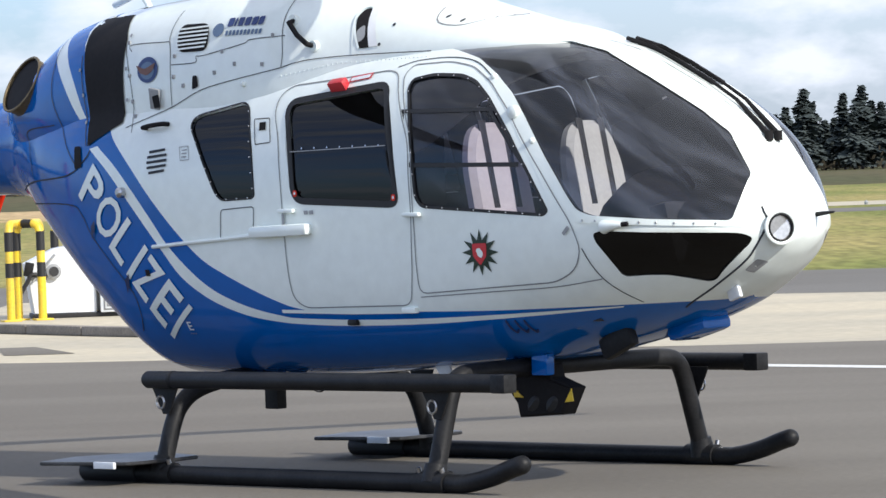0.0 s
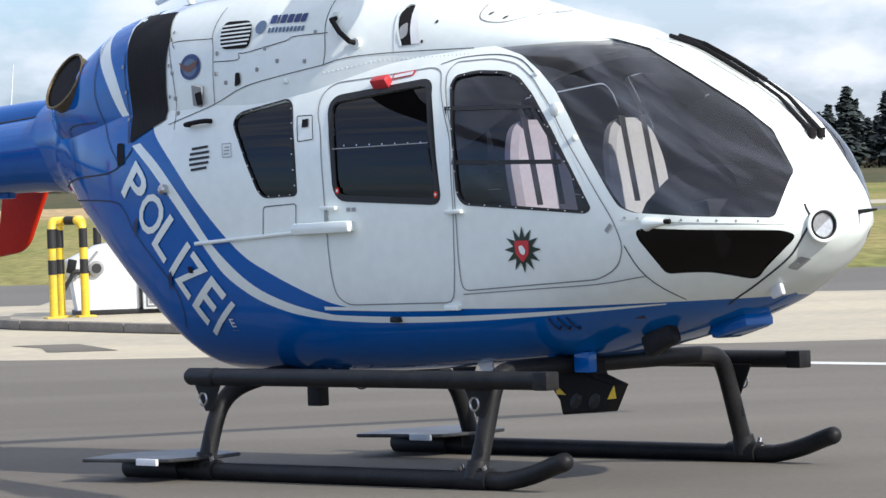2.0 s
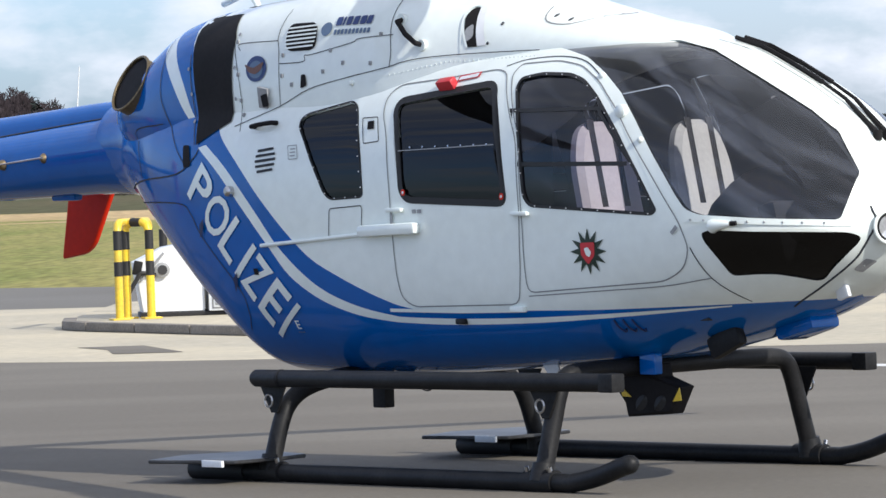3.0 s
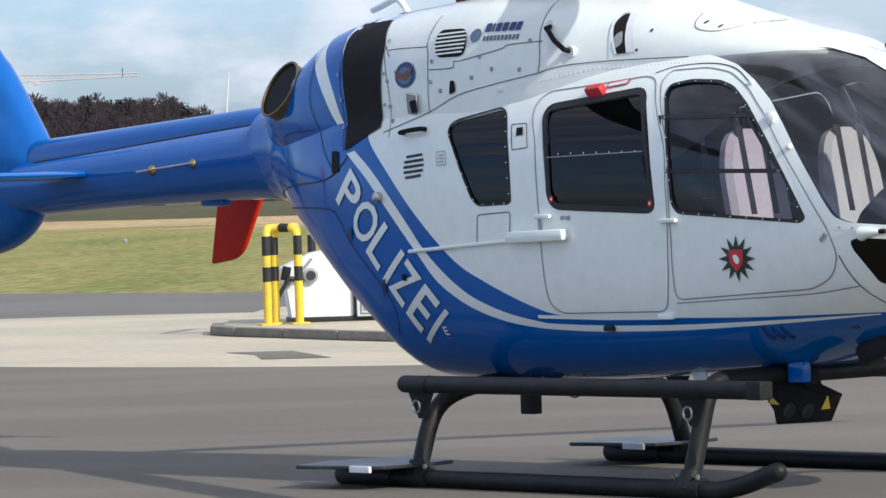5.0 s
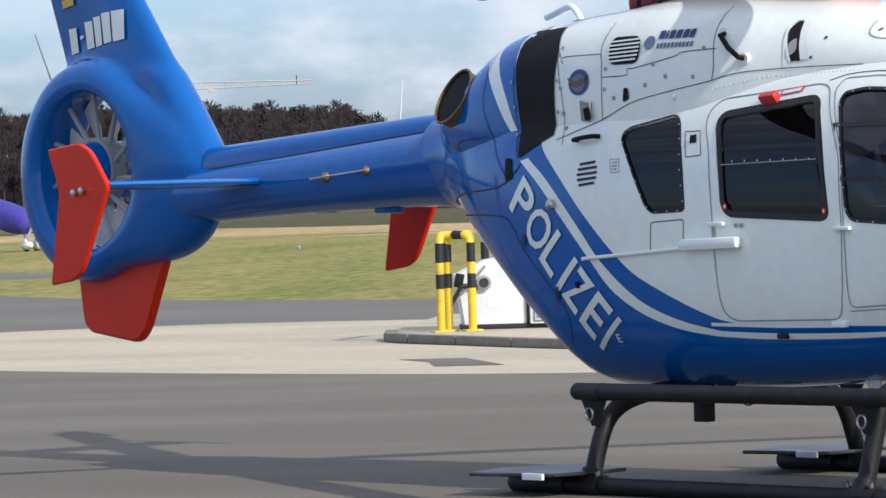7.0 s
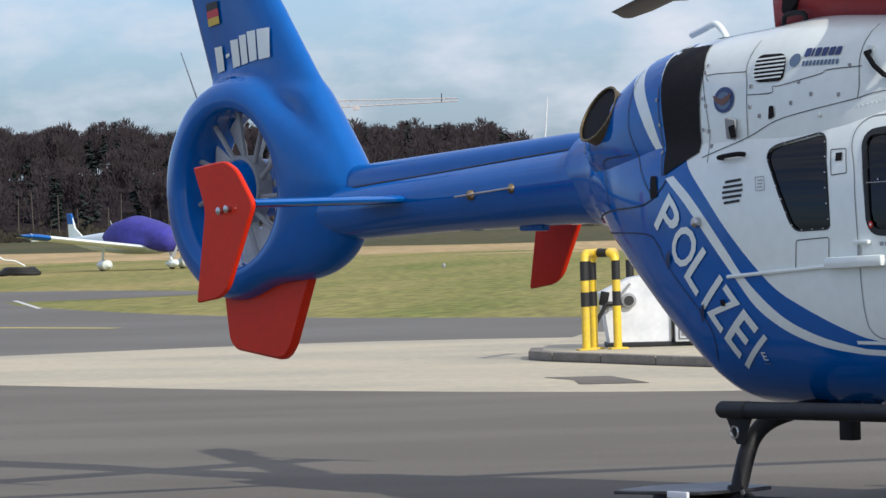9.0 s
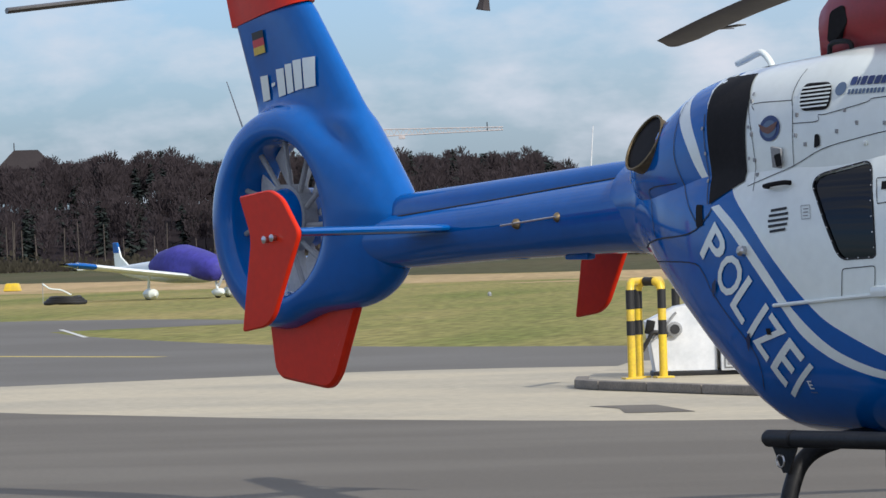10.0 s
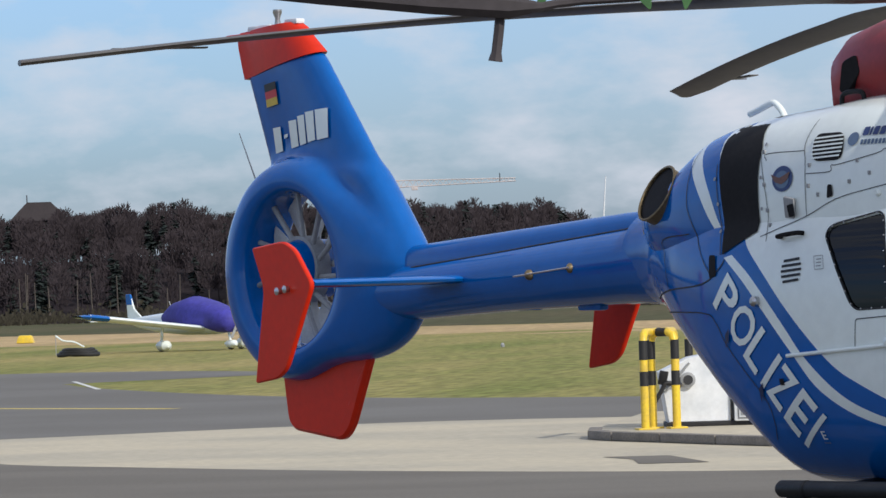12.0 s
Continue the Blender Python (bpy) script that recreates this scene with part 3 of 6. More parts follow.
# door gaps
for side in (-1, 1):
    strip("door_gap", rounded([(-1.345, 1.251), (-1.366, 1.545), (-1.402, 1.81), (-1.459, 1.93), (-1.455, 2.018), (-1.387, 2.068), (-1.062, 2.09), (-0.702, 2.122), (-0.62, 2.10), (-0.433, 1.753), (-0.405, 1.40), (-0.413, 1.095), (-0.455, 0.92), (-1.237, 0.91), (-1.315, 0.955), (-1.332, 1.059)], 0.06, 3), 0.006, GAP, 0.003, "thin dark gap round the sliding door", side, True)
    strip("door_gap", rounded([(-0.38, 0.979), (-0.385, 1.30), (-0.41, 1.753), (-0.575, 2.09), (-0.553, 2.143), (-0.304, 2.15), (-0.123, 2.118), (0.05, 2.033), (0.217, 1.887), (0.484, 1.559), (0.663, 1.319), (0.713, 1.194), (0.669, 1.11), (0.613, 1.069), (0.509, 1.028)], 0.05, 3), 0.006, GAP, 0.003, "thin dark gap round the crew door", side, True)
    for line in ([(-2.33, 2.51), (-2.346, 2.368), (-2.315, 2.261), (-2.295, 1.985)], [(-2.796, 2.472), (-2.726, 2.34), (-2.646, 2.122), (-2.601, 1.861)], [(-1.52, 2.56), (-1.50, 2.40), (-1.467, 2.25), (-1.47, 2.17)],
                 [(-2.66, 1.89), (-2.296, 1.988), (-2.061, 2.07), (-1.778, 2.119), (-1.498, 2.161), (-1.39, 2.186), (-1.249, 2.203), (-0.971, 2.212), (-0.522, 2.212)],
                 [(-2.305, 2.215), (-2.11, 2.219), (-2.101, 2.252), (-2.038, 2.255), (-1.754, 2.303), (-1.698, 2.324), (-1.467, 2.334)], [(-2.66, 2.30), (-2.67, 2.337), (-2.34, 2.341)],
                 [(-0.66, 2.135), (-0.53, 2.165), (-0.30, 2.17), (-0.11, 2.135), (0.06, 2.05)]):
        strip("panel_gap", smooth_line(line, 4), 0.0045, SEAM, 0.003, "thin dark panel gap", side)
    strip("panel_gap", smooth_line([(-0.38, 0.962), (0.1, 0.985), (0.5, 1.005), (0.78, 1.04)], 4), 0.005, GAP, 0.003, "thin gap along the sill", side)


# tail boom and its drive-shaft cover
def ring_body(name, rings, mat, parent, label="", cap=True):
    bm = bmesh.new()
    made = [[bm.verts.new(p) for p in r] for r in rings]
    n = len(made[0])
    for a, b in zip(made, made[1:]):
        for k in range(n):
            bm.faces.new((a[k], a[(k + 1) % n], b[(k + 1) % n], b[k]))
    if cap:
        bm.faces.new(made[0][::-1])
        bm.faces.new(made[-1])
    return part(name, bm, mat, parent, label)


def oval(x, z, ry, rz, n=28, power=2.0):
    res = []
    for k in range(n):
        a = 2 * math.pi * k / n
        c, s = math.cos(a), math.sin(a)
        res.append((x, ry * math.copysign(abs(c) ** (2 / power), c), z + rz * math.copysign(abs(s) ** (2 / power), s)))
    return res


boom = [(-4.15, 1.80, 0.30, 0.28), (-4.5, 1.78, 0.26, 0.235), (-5.0, 1.755, 0.245, 0.22), (-5.8, 1.715, 0.215, 0.195), (-6.6, 1.67, 0.19, 0.18), (-7.3, 1.66, 0.17, 0.20)]
ring_body("tail_boom", [oval(*s) for s in boom], BLUE, heli, "glossy blue tapered tail boom")
cover = [(-4.25, 1.96, 0.13, 0.13), (-4.6, 1.93, 0.13, 0.15), (-5.8, 1.86, 0.115, 0.145), (-6.85, 1.81, 0.105, 0.13), (-6.92, 1.80, 0.09, 0.11)]
ring_body("drive_shaft_cover", [oval(*s, n=24, power=2.8) for s in cover], BLUE, heli, "long blue cover along the boom's top")

for sgn in (-1, 1):
    part("cover_gap", tube(bmesh.new(), [(-4.32, sgn * 0.137, 1.992), (-5.0, sgn * 0.136, 1.938), (-5.8, sgn * 0.125, 1.872), (-6.6, sgn * 0.116, 1.812), (-6.85, sgn * 0.10, 1.79)], 0.007, 6), SEAM, heli, "dark gap under the shaft cover")
# fan shroud: a thick ring that swells forwards into the boom and upwards into the fin
HUB = Vector((-7.90, 0, 1.83))
HOLE = 0.50


def shroud_radius(a):
    r = 0.70 + 0.12 * math.cos(a - 3.3)
    r += 0.66 * max(0, math.cos(a + 0.15)) ** 5
    return r + 0.10 * max(0, math.cos(a - 0.95)) ** 4


bm = bmesh.new()
N, prof = 84, []
for i in range(N):
    a = 2 * math.pi * i / N
    R, ring = shroud_radius(a), []
    rim = 0.005 + 0.085 * max(0, math.cos((a - 0.75) * 0.9 if abs(a - 0.75) < 1.7 else math.pi / 2)) ** 0.7
    for s in (-1, 1):
        seq = []
        for k in range(13):
            u = k / 12
            r = HOLE + (R - HOLE) * u
            lip = 1 - max(0, 1 - u / 0.16) ** 2 * 0.35
            y = rim + (0.215 - rim) * lip * (1 - u**2.6) ** 0.5
            seq.append(Vector((HUB.x + r * math.cos(a), s * y, HUB.z + r * math.sin(a))))
        ring += seq if s < 0 else seq[::-1]
    prof.append([bm.verts.new(p) for p in ring])
for a, b in zip(prof, prof[1:] + prof[:1]):
    m = len(a)
    for k in range(m):
        bm.faces.new((a[k], a[(k + 1) % m], b[(k + 1) % m], b[k]))
tail_form = bm  # the ring, the fin and its root flow into one moulded form


def wing_ring(le, te, thick, place, n=14, least=0.003):
    """An aerofoil section from leading to trailing edge; place(x, y) gives the point."""
    res = []
    for s in (1, -1):
        ks = range(n + 1) if s > 0 else range(n - 1, 0, -1)
        for k in ks:
            u = 0.5 - 0.5 * math.cos(math.pi * k / n)
            y = thick * 2.6 * (0.2969 * u**0.5 - 0.126 * u - 0.3516 * u**2 + 0.2843 * u**3 - 0.1015 * u**4) * 2
            res.append(place(le + (te - le) * u, s * max(y, least)))
    return res


def fin_ring(z):
    le, te = (-6.62 - (z - 1.90) * 0.79) if z > 1.9 else -6.62, -8.30 - (z - 2.5) * 0.385
    return wing_ring(le, te, 0.20 - 0.06 * (z - 1.9) / 1.5 + 0.08 * max(0, 2.58 - z), lambda x, y: (x, y, z), least=0.022)


def root_ring(z):
    le = (-6.62 - (z - 1.90) * 0.79) if z > 1.9 else -6.62
    te = HUB.x + max(0.0, 0.60**2 - (z - HUB.z) ** 2) ** 0.5
    return wing_ring(le, te, 0.235, lambda x, y: (x, y, z), least=0.022)


levels = [2.30, 2.42, 2.5, 2.6, 2.8, 3.0, 3.19, 3.23]
for rings in ([root_ring(z) for z in (1.66, 1.80, 1.95, 2.10, 2.25, 2.40, 2.46)], [fin_ring(z) for z in levels]):
    made = [[tail_form.verts.new(p) for p in r] for r in rings]
    for a, b in zip(made, made[1:]):
        for k in range(len(a)):
            tail_form.faces.new((a[k], a[(k + 1) % len(a)], b[(k + 1) % len(a)], b[k]))
    tail_form.faces.new(made[0][::-1])
    tail_form.faces.new(made[-1])
fin = part("tail_fin", tail_form, BLUE, heli, "swept bright blue tail fin flowing into the fan's thick ring")
blend = fin.modifiers.new("blend", "REMESH")
blend.mode, blend.voxel_size, blend.use_smooth_shade = "VOXEL", 0.016, True
soft_ = fin.modifiers.new("soften", "SMOOTH")
soft_.factor, soft_.iterations = 0.5, 70
duct = [(HUB.x, y, HUB.z) for y in (-0.13, 0.0, 0.13)]
part("fan_duct", tube(bmesh.new(), duct, 0.502, 64, False), BLUE, heli, "blue duct wall round the fan")


def cap_ring(z, k):
    r = [Vector(p) for p in fin_ring(3.14 if z < 3.2 else z)]
    c = sum(r, Vector()) / len(r)
    return [c + Vector(((p.x - c.x) * k - 0.03, p.y * (k + 0.22), 0)) - Vector((0, 0, c.z - z - (p.x - c.x) * 0.14 * (1 if z < 3.2 else 0.3))) for p in r]


ring_body("fin_cap", [cap_ring(3.15, 0.935), cap_ring(3.30, 0.92), cap_ring(3.37, 0.88), cap_ring(3.41, 0.76)], RED, heli, "red fin tip")
bm = bmesh.new()
slab(bm, rounded([(-8.22, 1.30), (-8.143, 0.80), (-7.56, 0.727), (-7.46, 0.80), (-7.22, 1.27)], [0.05, 0.10, 0.10, 0.10, 0.05]), (0, 0, 0), "y", 0.07, 0.02)
part("ventral_fin", bm, RED, heli, "red lower tail fin")

# tail fan
PALE = material("pale_grey_paint", (0.66, 0.66, 0.64), 0.4, vary=0.08, scale=8, fine=40)
hub = part("fan_hub", tube(bmesh.new(), [(HUB.x, -0.20, HUB.z), (HUB.x, -0.17, HUB.z), (HUB.x, -0.10, HUB.z), (HUB.x, 0.12, HUB.z)], [0.10, 0.165, 0.19, 0.19], 28), BLUE, heli, "blue fan hub cap")
part("fan_ring", tube(bmesh.new(), [(HUB.x, -0.09, HUB.z), (HUB.x, 0.02, HUB.z)], 0.215, 28), GREY, heli, "grey bolted fan ring")
for k in range(10):
    a = 2 * math.pi * (k + 0.25 + 0.12 * math.sin(2.2 * k)) / 10
    d, t = Vector((math.cos(a), 0, math.sin(a))), Vector((-math.sin(a), 0, math.cos(a)))
    bm = bmesh.new()
    rings = []
    for r, c in ((0.19, 0.05), (0.235, 0.055), (0.29, 0.15), (0.40, 0.19), (0.487, 0.20)):
        tw = radians(22 - 30 * (r - 0.19))
        cx = t * math.cos(tw) + Vector((0, 1, 0)) * math.sin(tw)
        nx = d.cross(cx)
        rings.append([bm.verts.new(HUB + d * r + Vector((0, 0.05, 0)) + cx * (c / 2 * math.cos(q)) + nx * (0.012 * math.sin(q))) for q in (2 * math.pi * j / 10 for j in range(10))])
    for p, q in zip(rings, rings[1:]):
        for j in range(10):
            bm.faces.new((p[j], p[(j + 1) % 10], q[(j + 1) % 10], q[j]))
    bm.faces.new(rings[0][::-1])
    bm.faces.new(rings[-1])
    part("fan_blade", bm, PALE, heli, "grey twisted fan blade")
for k in range(11):
    a = 2 * math.pi * (k + 0.4) / 11
    d = Vector((math.cos(a + 0.25), 0, math.sin(a + 0.25)))
    e = Vector((math.cos(a), 0, math.sin(a)))
    part("stator_vane", tube(bmesh.new(), [HUB + e * 0.17 + Vector((0, -0.06, 0)), HUB + d * 0.51 + Vector((0, -0.06, 0))], 0.018, 8), GREY, heli, "slim grey stator vane")

# tailplane with end plates
bm = bmesh.new()
rings = [[bm.verts.new(p) for p in wing_ring(-5.99, -6.42, 0.055, lambda x, h, y=y: (x, y, 1.725 + h), 10)] for y in (-1.31, -0.6, 0, 0.6, 1.31)]
for a, b in zip(rings, rings[1:]):
    for k in range(len(a)):
        bm.faces.new((a[k], a[(k + 1) % len(a)], b[(k + 1) % len(a)], b[k]))
part("tailplane", bm, BLUE, heli, "slim blue tailplane")
for y in (-1.325, 1.325):
    bm = bmesh.new()
    slab(bm, rounded([(-6.60, 1.95), (-6.27, 1.985), (-6.15, 1.93), (-5.98, 1.72), (-6.27, 1.22), (-6.36, 1.165), (-6.60, 1.135), (-6.485, 1.70)], [0.02, 0.05, 0.05, 0.05, 0.08, 0.05, 0.02, 0.06]), (-0.10 if y > 0 else 0, y, 0), "y", 0.035, 0.008)
    plate = part("end_plate", bm, RED, heli, "angular red end plate")
    s = math.copysign(1, y)
    for x, z in ((-6.30, 1.685), (-6.22, 1.695)):
        part("bolt", tube(bmesh.new(), [(x, y, z), (x, y + s * 0.035, z), (x, y + s * 0.05, z), (x, y + s * 0.058, z)], [0.018, 0.018, 0.024, 0.01], 12), STEEL, plate, "bright steel bolt head")
for x, y in ((-5.0, 0), (-5.6, 0), (-6.2, 0)):
    part("belly_blister", box(bmesh.new(), (0.22, 0.07, 0.05), (x, y, 1.535 - 0.02 * (x + 5)), (0, 0, 0), 0.02), BLUE, heli)

# exhausts
for s in (-1, 1):
    mouth, way = Vector((-3.81, s * 0.47, 2.165)), Vector((-0.20, s * 0.78, 0.44)).normalized()
    pipe = part("exhaust_pipe", tube(bmesh.new(), curve_points([mouth - way * 0.34, mouth - way * 0.15, mouth], 4), [0.15, 0.155, 0.158, 0.16, 0.162, 0.164, 0.166, 0.168, 0.17], 28, False), BRASS, heli, "heat-browned exhaust pipe")
    # black plug below the lip: the pipe's inner shade put into colour
    part("exhaust_throat", tube(bmesh.new(), [mouth - way * 0.10, mouth - way * 0.012, mouth - way * 0.006, mouth - way * 0.01], [0.15, 0.166, 0.12, 0.02], 24), MATT_BLACK, pipe, "black plug for the pipe's shaded inside")
    part("exhaust_lip", tube(bmesh.new(), [mouth + 0.17 * (math.cos(a) * way.orthogonal().normalized() + math.sin(a) * way.cross(way.orthogonal().normalized())) for a in (2 * math.pi * k / 32 for k in range(33))], 0.008, 6), BRASS, pipe)

# landing gear
for s in (-1, 1):
    far = 0.0 if s < 0 else -0.11
    line = [(-2.72, s, 0.047), (-2.0, s, 0.047), (-1.0, s, 0.047), (0.0, s, 0.047), (0.16, s, 0.052), (0.32, s, 0.085), (0.46, s, 0.130), (0.53, s, 0.150)]
    run = curve_points(line, 4)
    end, way = run[-1], (run[-1] - run[-2]).normalized()
    run += [end + way * k for k in (0.02, 0.032, 0.041, 0.047)]
    part("skid", tube(bmesh.new(), run, [0.047] * (len(run) - 4) + [0.0425, 0.034, 0.022, 0.004], 18), BLACK, heli, "black tubular landing skid")
    part("skid_shoe", tube(bmesh.new(), [(-2.74, s, 0.052), (-2.30, s, 0.052)], 0.056, 14), RUBBER, heli, "thick wear sleeve on the skid's heel")
    bm = bmesh.new()
    slab(bm, rounded([(-2.64, s - 0.42), (-2.78, s - 0.05), (-2.64, s + 0.40), (-2.12, s + 0.26), (-2.06, s), (-2.08, s - 0.28)], 0.025), (0, 0, 0.118), "z", 0.02, 0.005)
    paddle = part("snow_paddle", bm, PADDLE, heli, "flat black settling plate on the skid's heel")
    part("plate_edge", box(bmesh.new(), (0.16, 0.02, 0.035), (-2.20, s - 0.335, 0.112), (0, 0, 0), 0.003), PUMP_WHITE, paddle, "small white tag on the plate's edge")
    bar = part("step_bar", tube(bmesh.new(), [(-2.23 + far, s * 1.0, 0.545), (-2.21 + far, s * 1.0, 0.545), (0.34 + far, s * 1.0, 0.545), (0.38 + far, s * 1.0, 0.545)], [0.035, 0.046, 0.046, 0.046], 18), BLACK, heli, "long round black boarding step")
    block = part("step_end", box(bmesh.new(), (0.10, 0.092, 0.092), (0.42 + far, s * 1.0, 0.545), (0, 0, 0), 0.010), BLACK, bar, "squared black end block")
    part("step_collar", tube(bmesh.new(), [(-2.02 + far, s, 0.545), (-2.00 + far, s, 0.545)], 0.048, 18), BLACK, bar)
for x in (-2.12, -0.08):
    line = [(x, -1.0, 0.06), (x, -0.955, 0.20), (x, -0.915, 0.31), (x, -0.865, 0.395), (x, -0.77, 0.465), (x, -0.62, 0.508), (x, -0.4, 0.53), (x, 0, 0.535)]
    if x > -1:
        line = [(x, -1.0, 0.06), (x, -0.955, 0.20), (x, -0.905, 0.36), (x, -0.865, 0.48), (x, -0.82, 0.55), (x, -0.72, 0.58), (x, -0.4, 0.585), (x, 0, 0.585)]
    line += [(p[0], -p[1], p[2]) for p in line[-2::-1]]
    part("cross_tube", tube(bmesh.new(), curve_points(line, 5), 0.047, 16), BLACK, heli, "black bent cross tube")
    for s in (-1, 1):
        bm = tube(bmesh.new(), [(x - 0.10, s, 0.048), (x + 0.10, s, 0.048)], 0.060, 14)
        tube(bm, [(x, s, 0.05), (x, s * 0.985, 0.14)], [0.07, 0.055], 14)
        clamp = part("skid_clamp", bm, BLACK, heli, "black clamp between skid and cross tube")
        for dx in (-0.08, 0.08):
            part("clamp_bolt", tube(bmesh.new(), [(x + dx, s * 1.02, 0.095), (x + dx, s * 1.03, 0.125)], 0.012, 8), STEEL, clamp)
        bm = bmesh.new()
        slab(bm, [(x - 0.12, 0.52), (x + 0.10, 0.52), (x + 0.02, 0.36), (x - 0.03, 0.36)], (0, s * 0.955, 0), "y", 0.012, 0.003)
        part("step_bracket", bm, BLACK, heli, "black triangular step bracket")
        part("tie_down_ring", tube(bmesh.new(), [(x + 0.030 * math.cos(a), s * 1.0, 0.425 + 0.033 * math.sin(a)) for a in (2 * math.pi * k / 16 for k in range(17))], 0.006, 6), STEEL, heli)

# rotor: four drooping blades on a mast behind a red cover
MAST = Vector((-1.75, 0, 0))
rows_ = [(-2.60, 2.60, 0.20, 0.05), (-2.545, 2.74, 0.26, 0.17), (-2.42, 2.78, 0.30, 0.22), (-2.15, 2.80, 0.36, 0.26), (-1.7, 2.80, 0.38, 0.26), (-1.3, 2.76, 0.33, 0.22), (-1.05, 2.66, 0.22, 0.12)]
ring_body("mast_fairing", [oval(*r, n=28, power=2.7) for r in rows_], RED_COVER, heli, "dark red fabric cover round the rotor mast")
part("cover_grille", box(bmesh.new(), (0.012, 0.20, 0.26), (-2.585, -0.08, 2.75), (0, 18, 0), 0.004), GREY, heli, "pale mesh grille at the cover's back")
bm = bmesh.new()
slab(bm, rounded([(-2.39, 2.655), (-2.36, 2.82), (-2.25, 2.855), (-2.21, 2.765), (-2.32, 2.65)], 0.03), (0, -0.325, 0), "y", 0.04, 0.004)
part("cover_opening", bm, MATT_BLACK, heli, "ragged dark opening in the cover")
part("rotor_mast", tube(bmesh.new(), [(-1.75, 0, 2.8), (-1.75, 0, 3.0), (-1.75, 0, 3.1)], [0.09, 0.08, 0.07], 16), BLACK, heli, "black rotor mast")
part("rotor_hub", tube(bmesh.new(), [(-1.75, 0, 3.04), (-1.75, 0, 3.08), (-1.75, 0, 3.20), (-1.75, 0, 3.24)], [0.10, 0.19, 0.19, 0.08], 24), BLACK, heli, "black rotor hub")
for turn in (-112.5, 157.5, 67.5, -22.5):
    d = Vector((math.cos(radians(turn)), math.sin(radians(turn)), 0))
    t = Vector((-d.y, d.x, 0))
    bm, rings = bmesh.new(), []
    for k in range(22):
        u = k / 21
        r = 0.15 + 4.95 * u
        c = 0.10 if u < 0.04 else min(0.32, 0.12 + 1.1 * (u - 0.04)) if u < 0.3 else 0.30
        if u > 0.955:
            c *= max(0.35, 1 - 14 * (u - 0.955))
        z = 3.14 - 0.27 * u**1.9
        pitch = radians(9 - 12 * u)
        cx = t * math.cos(pitch) + Vector((0, 0, 1)) * math.sin(pitch)
        nz = d.cross(cx)
        back = 0.12 if u > 0.955 else 0.0
        ring = []
        for j in range(12):
            a = 2 * math.pi * j / 12
            ring.append(bm.verts.new(MAST + d * r + Vector((0, 0, z)) + cx * (c / 2 * math.cos(a) - back * (u - 0.955) * 8) + nz * (0.016 * math.sin(a) * (1.8 if u < 0.1 else 1))))
        rings.append(ring)
    for p, q in zip(rings, rings[1:]):
        for j in range(12):
            bm.faces.new((p[j], p[(j + 1) % 12], q[(j + 1) % 12], q[j]))
    bm.faces.new(rings[0][::-1])
    bm.faces.new(rings[-1])
    blade = part("rotor_blade", bm, BLADE, heli, "long dark drooping rotor blade")
    foot = MAST + d * 4.35 + t * -0.17 + Vector((0, 0, 3.14 - 0.27 * (4.2 / 4.95) ** 1.9))
    part("trim_tab", box(bmesh.new(), (0.5, 0.06, 0.008), foot, (0, 0, turn), 0.002), BLADE, blade)
    part("static_wick", tube(bmesh.new(), [foot + d * 0.25, foot + d * 0.20 - t * 0.10], 0.004, 6), STEEL, blade)

# cabin: crew seats, instrument panel, floor
for y in (-0.36, 0.36):
    bm = bmesh.new()
    slab(bm, rounded([(y - 0.22, 1.10), (y - 0.21, 1.66), (y - 0.13, 1.85), (y + 0.13, 1.85), (y + 0.21, 1.66), (y + 0.22, 1.10)], [0.06, 0.1, 0.1, 0.1, 0.1, 0.06]), (0, 0, 0), "y", 0.10, 0.03)
    bmesh.ops.transform(bm, matrix=Matrix.Translation((-0.16, 0, 0)) @ Matrix.Rotation(radians(-12), 4, "Y") @ Matrix.Translation((0, 0, 0)) @ Matrix(((0, 1, 0, 0), (1, 0, 0, 0), (0, 0, 1, 0), (0, 0, 0, 1))), verts=bm.verts)
    bmesh.ops.translate(bm, vec=(0.28, 0, 0.02), verts=bm.verts)
    seat = part("seat_back", bm, SEAT, heli, "pale curved crew seat shell")
    for dy in (-0.08, 0.08):
        part("seat_slot", box(bmesh.new(), (0.012, 0.05, 0.46), (0.28 - 0.16 + 0.062 - 0.212 * 1.66 - 0.035 + 0.03, y + dy, 1.62), (0, -12, 0), 0.004), RUBBER, seat, "dark harness slot")
    part("seat_pan", box(bmesh.new(), (0.46, 0.46, 0.14), (0.10, y, 1.10), (0, -6, 0), 0.05), SEAT, heli, "pale seat cushion")
    part("seat_base", box(bmesh.new(), (0.36, 0.30, 0.18), (0.05, y, 0.96), (0, 0, 0), 0.03, 0.9), DARK_GREY, heli)
part("instrument_panel", box(bmesh.new(), (0.26, 0.86, 0.34), (0.92, 0.0, 1.22), (0, -14, 0), 0.04), DARK_GREY, heli, "dark instrument panel with a curved hood")
hood = [oval(x, 1.26, ry, rz, 24, 2.4) for x, ry, rz in ((0.52, 0.30, 0.10), (0.56, 0.44, 0.24), (0.68, 0.50, 0.32), (0.85, 0.48, 0.28), (1.02, 0.40, 0.16), (1.10, 0.30, 0.06))]
ring_body("panel_hood", hood, MATT_BLACK, heli, "round black glareshield over the instruments")
part("centre_console", box(bmesh.new(), (0.55, 0.24, 0.30), (0.42, 0, 1.02), (0, 0, 0), 0.03), DARK_GREY, heli)
part("cabin_floor", box(bmesh.new(), (2.1, 0.96, 0.03), (-0.45, 0, 0.84), (0, 0, 0), 0.005), DARK_GREY, heli)
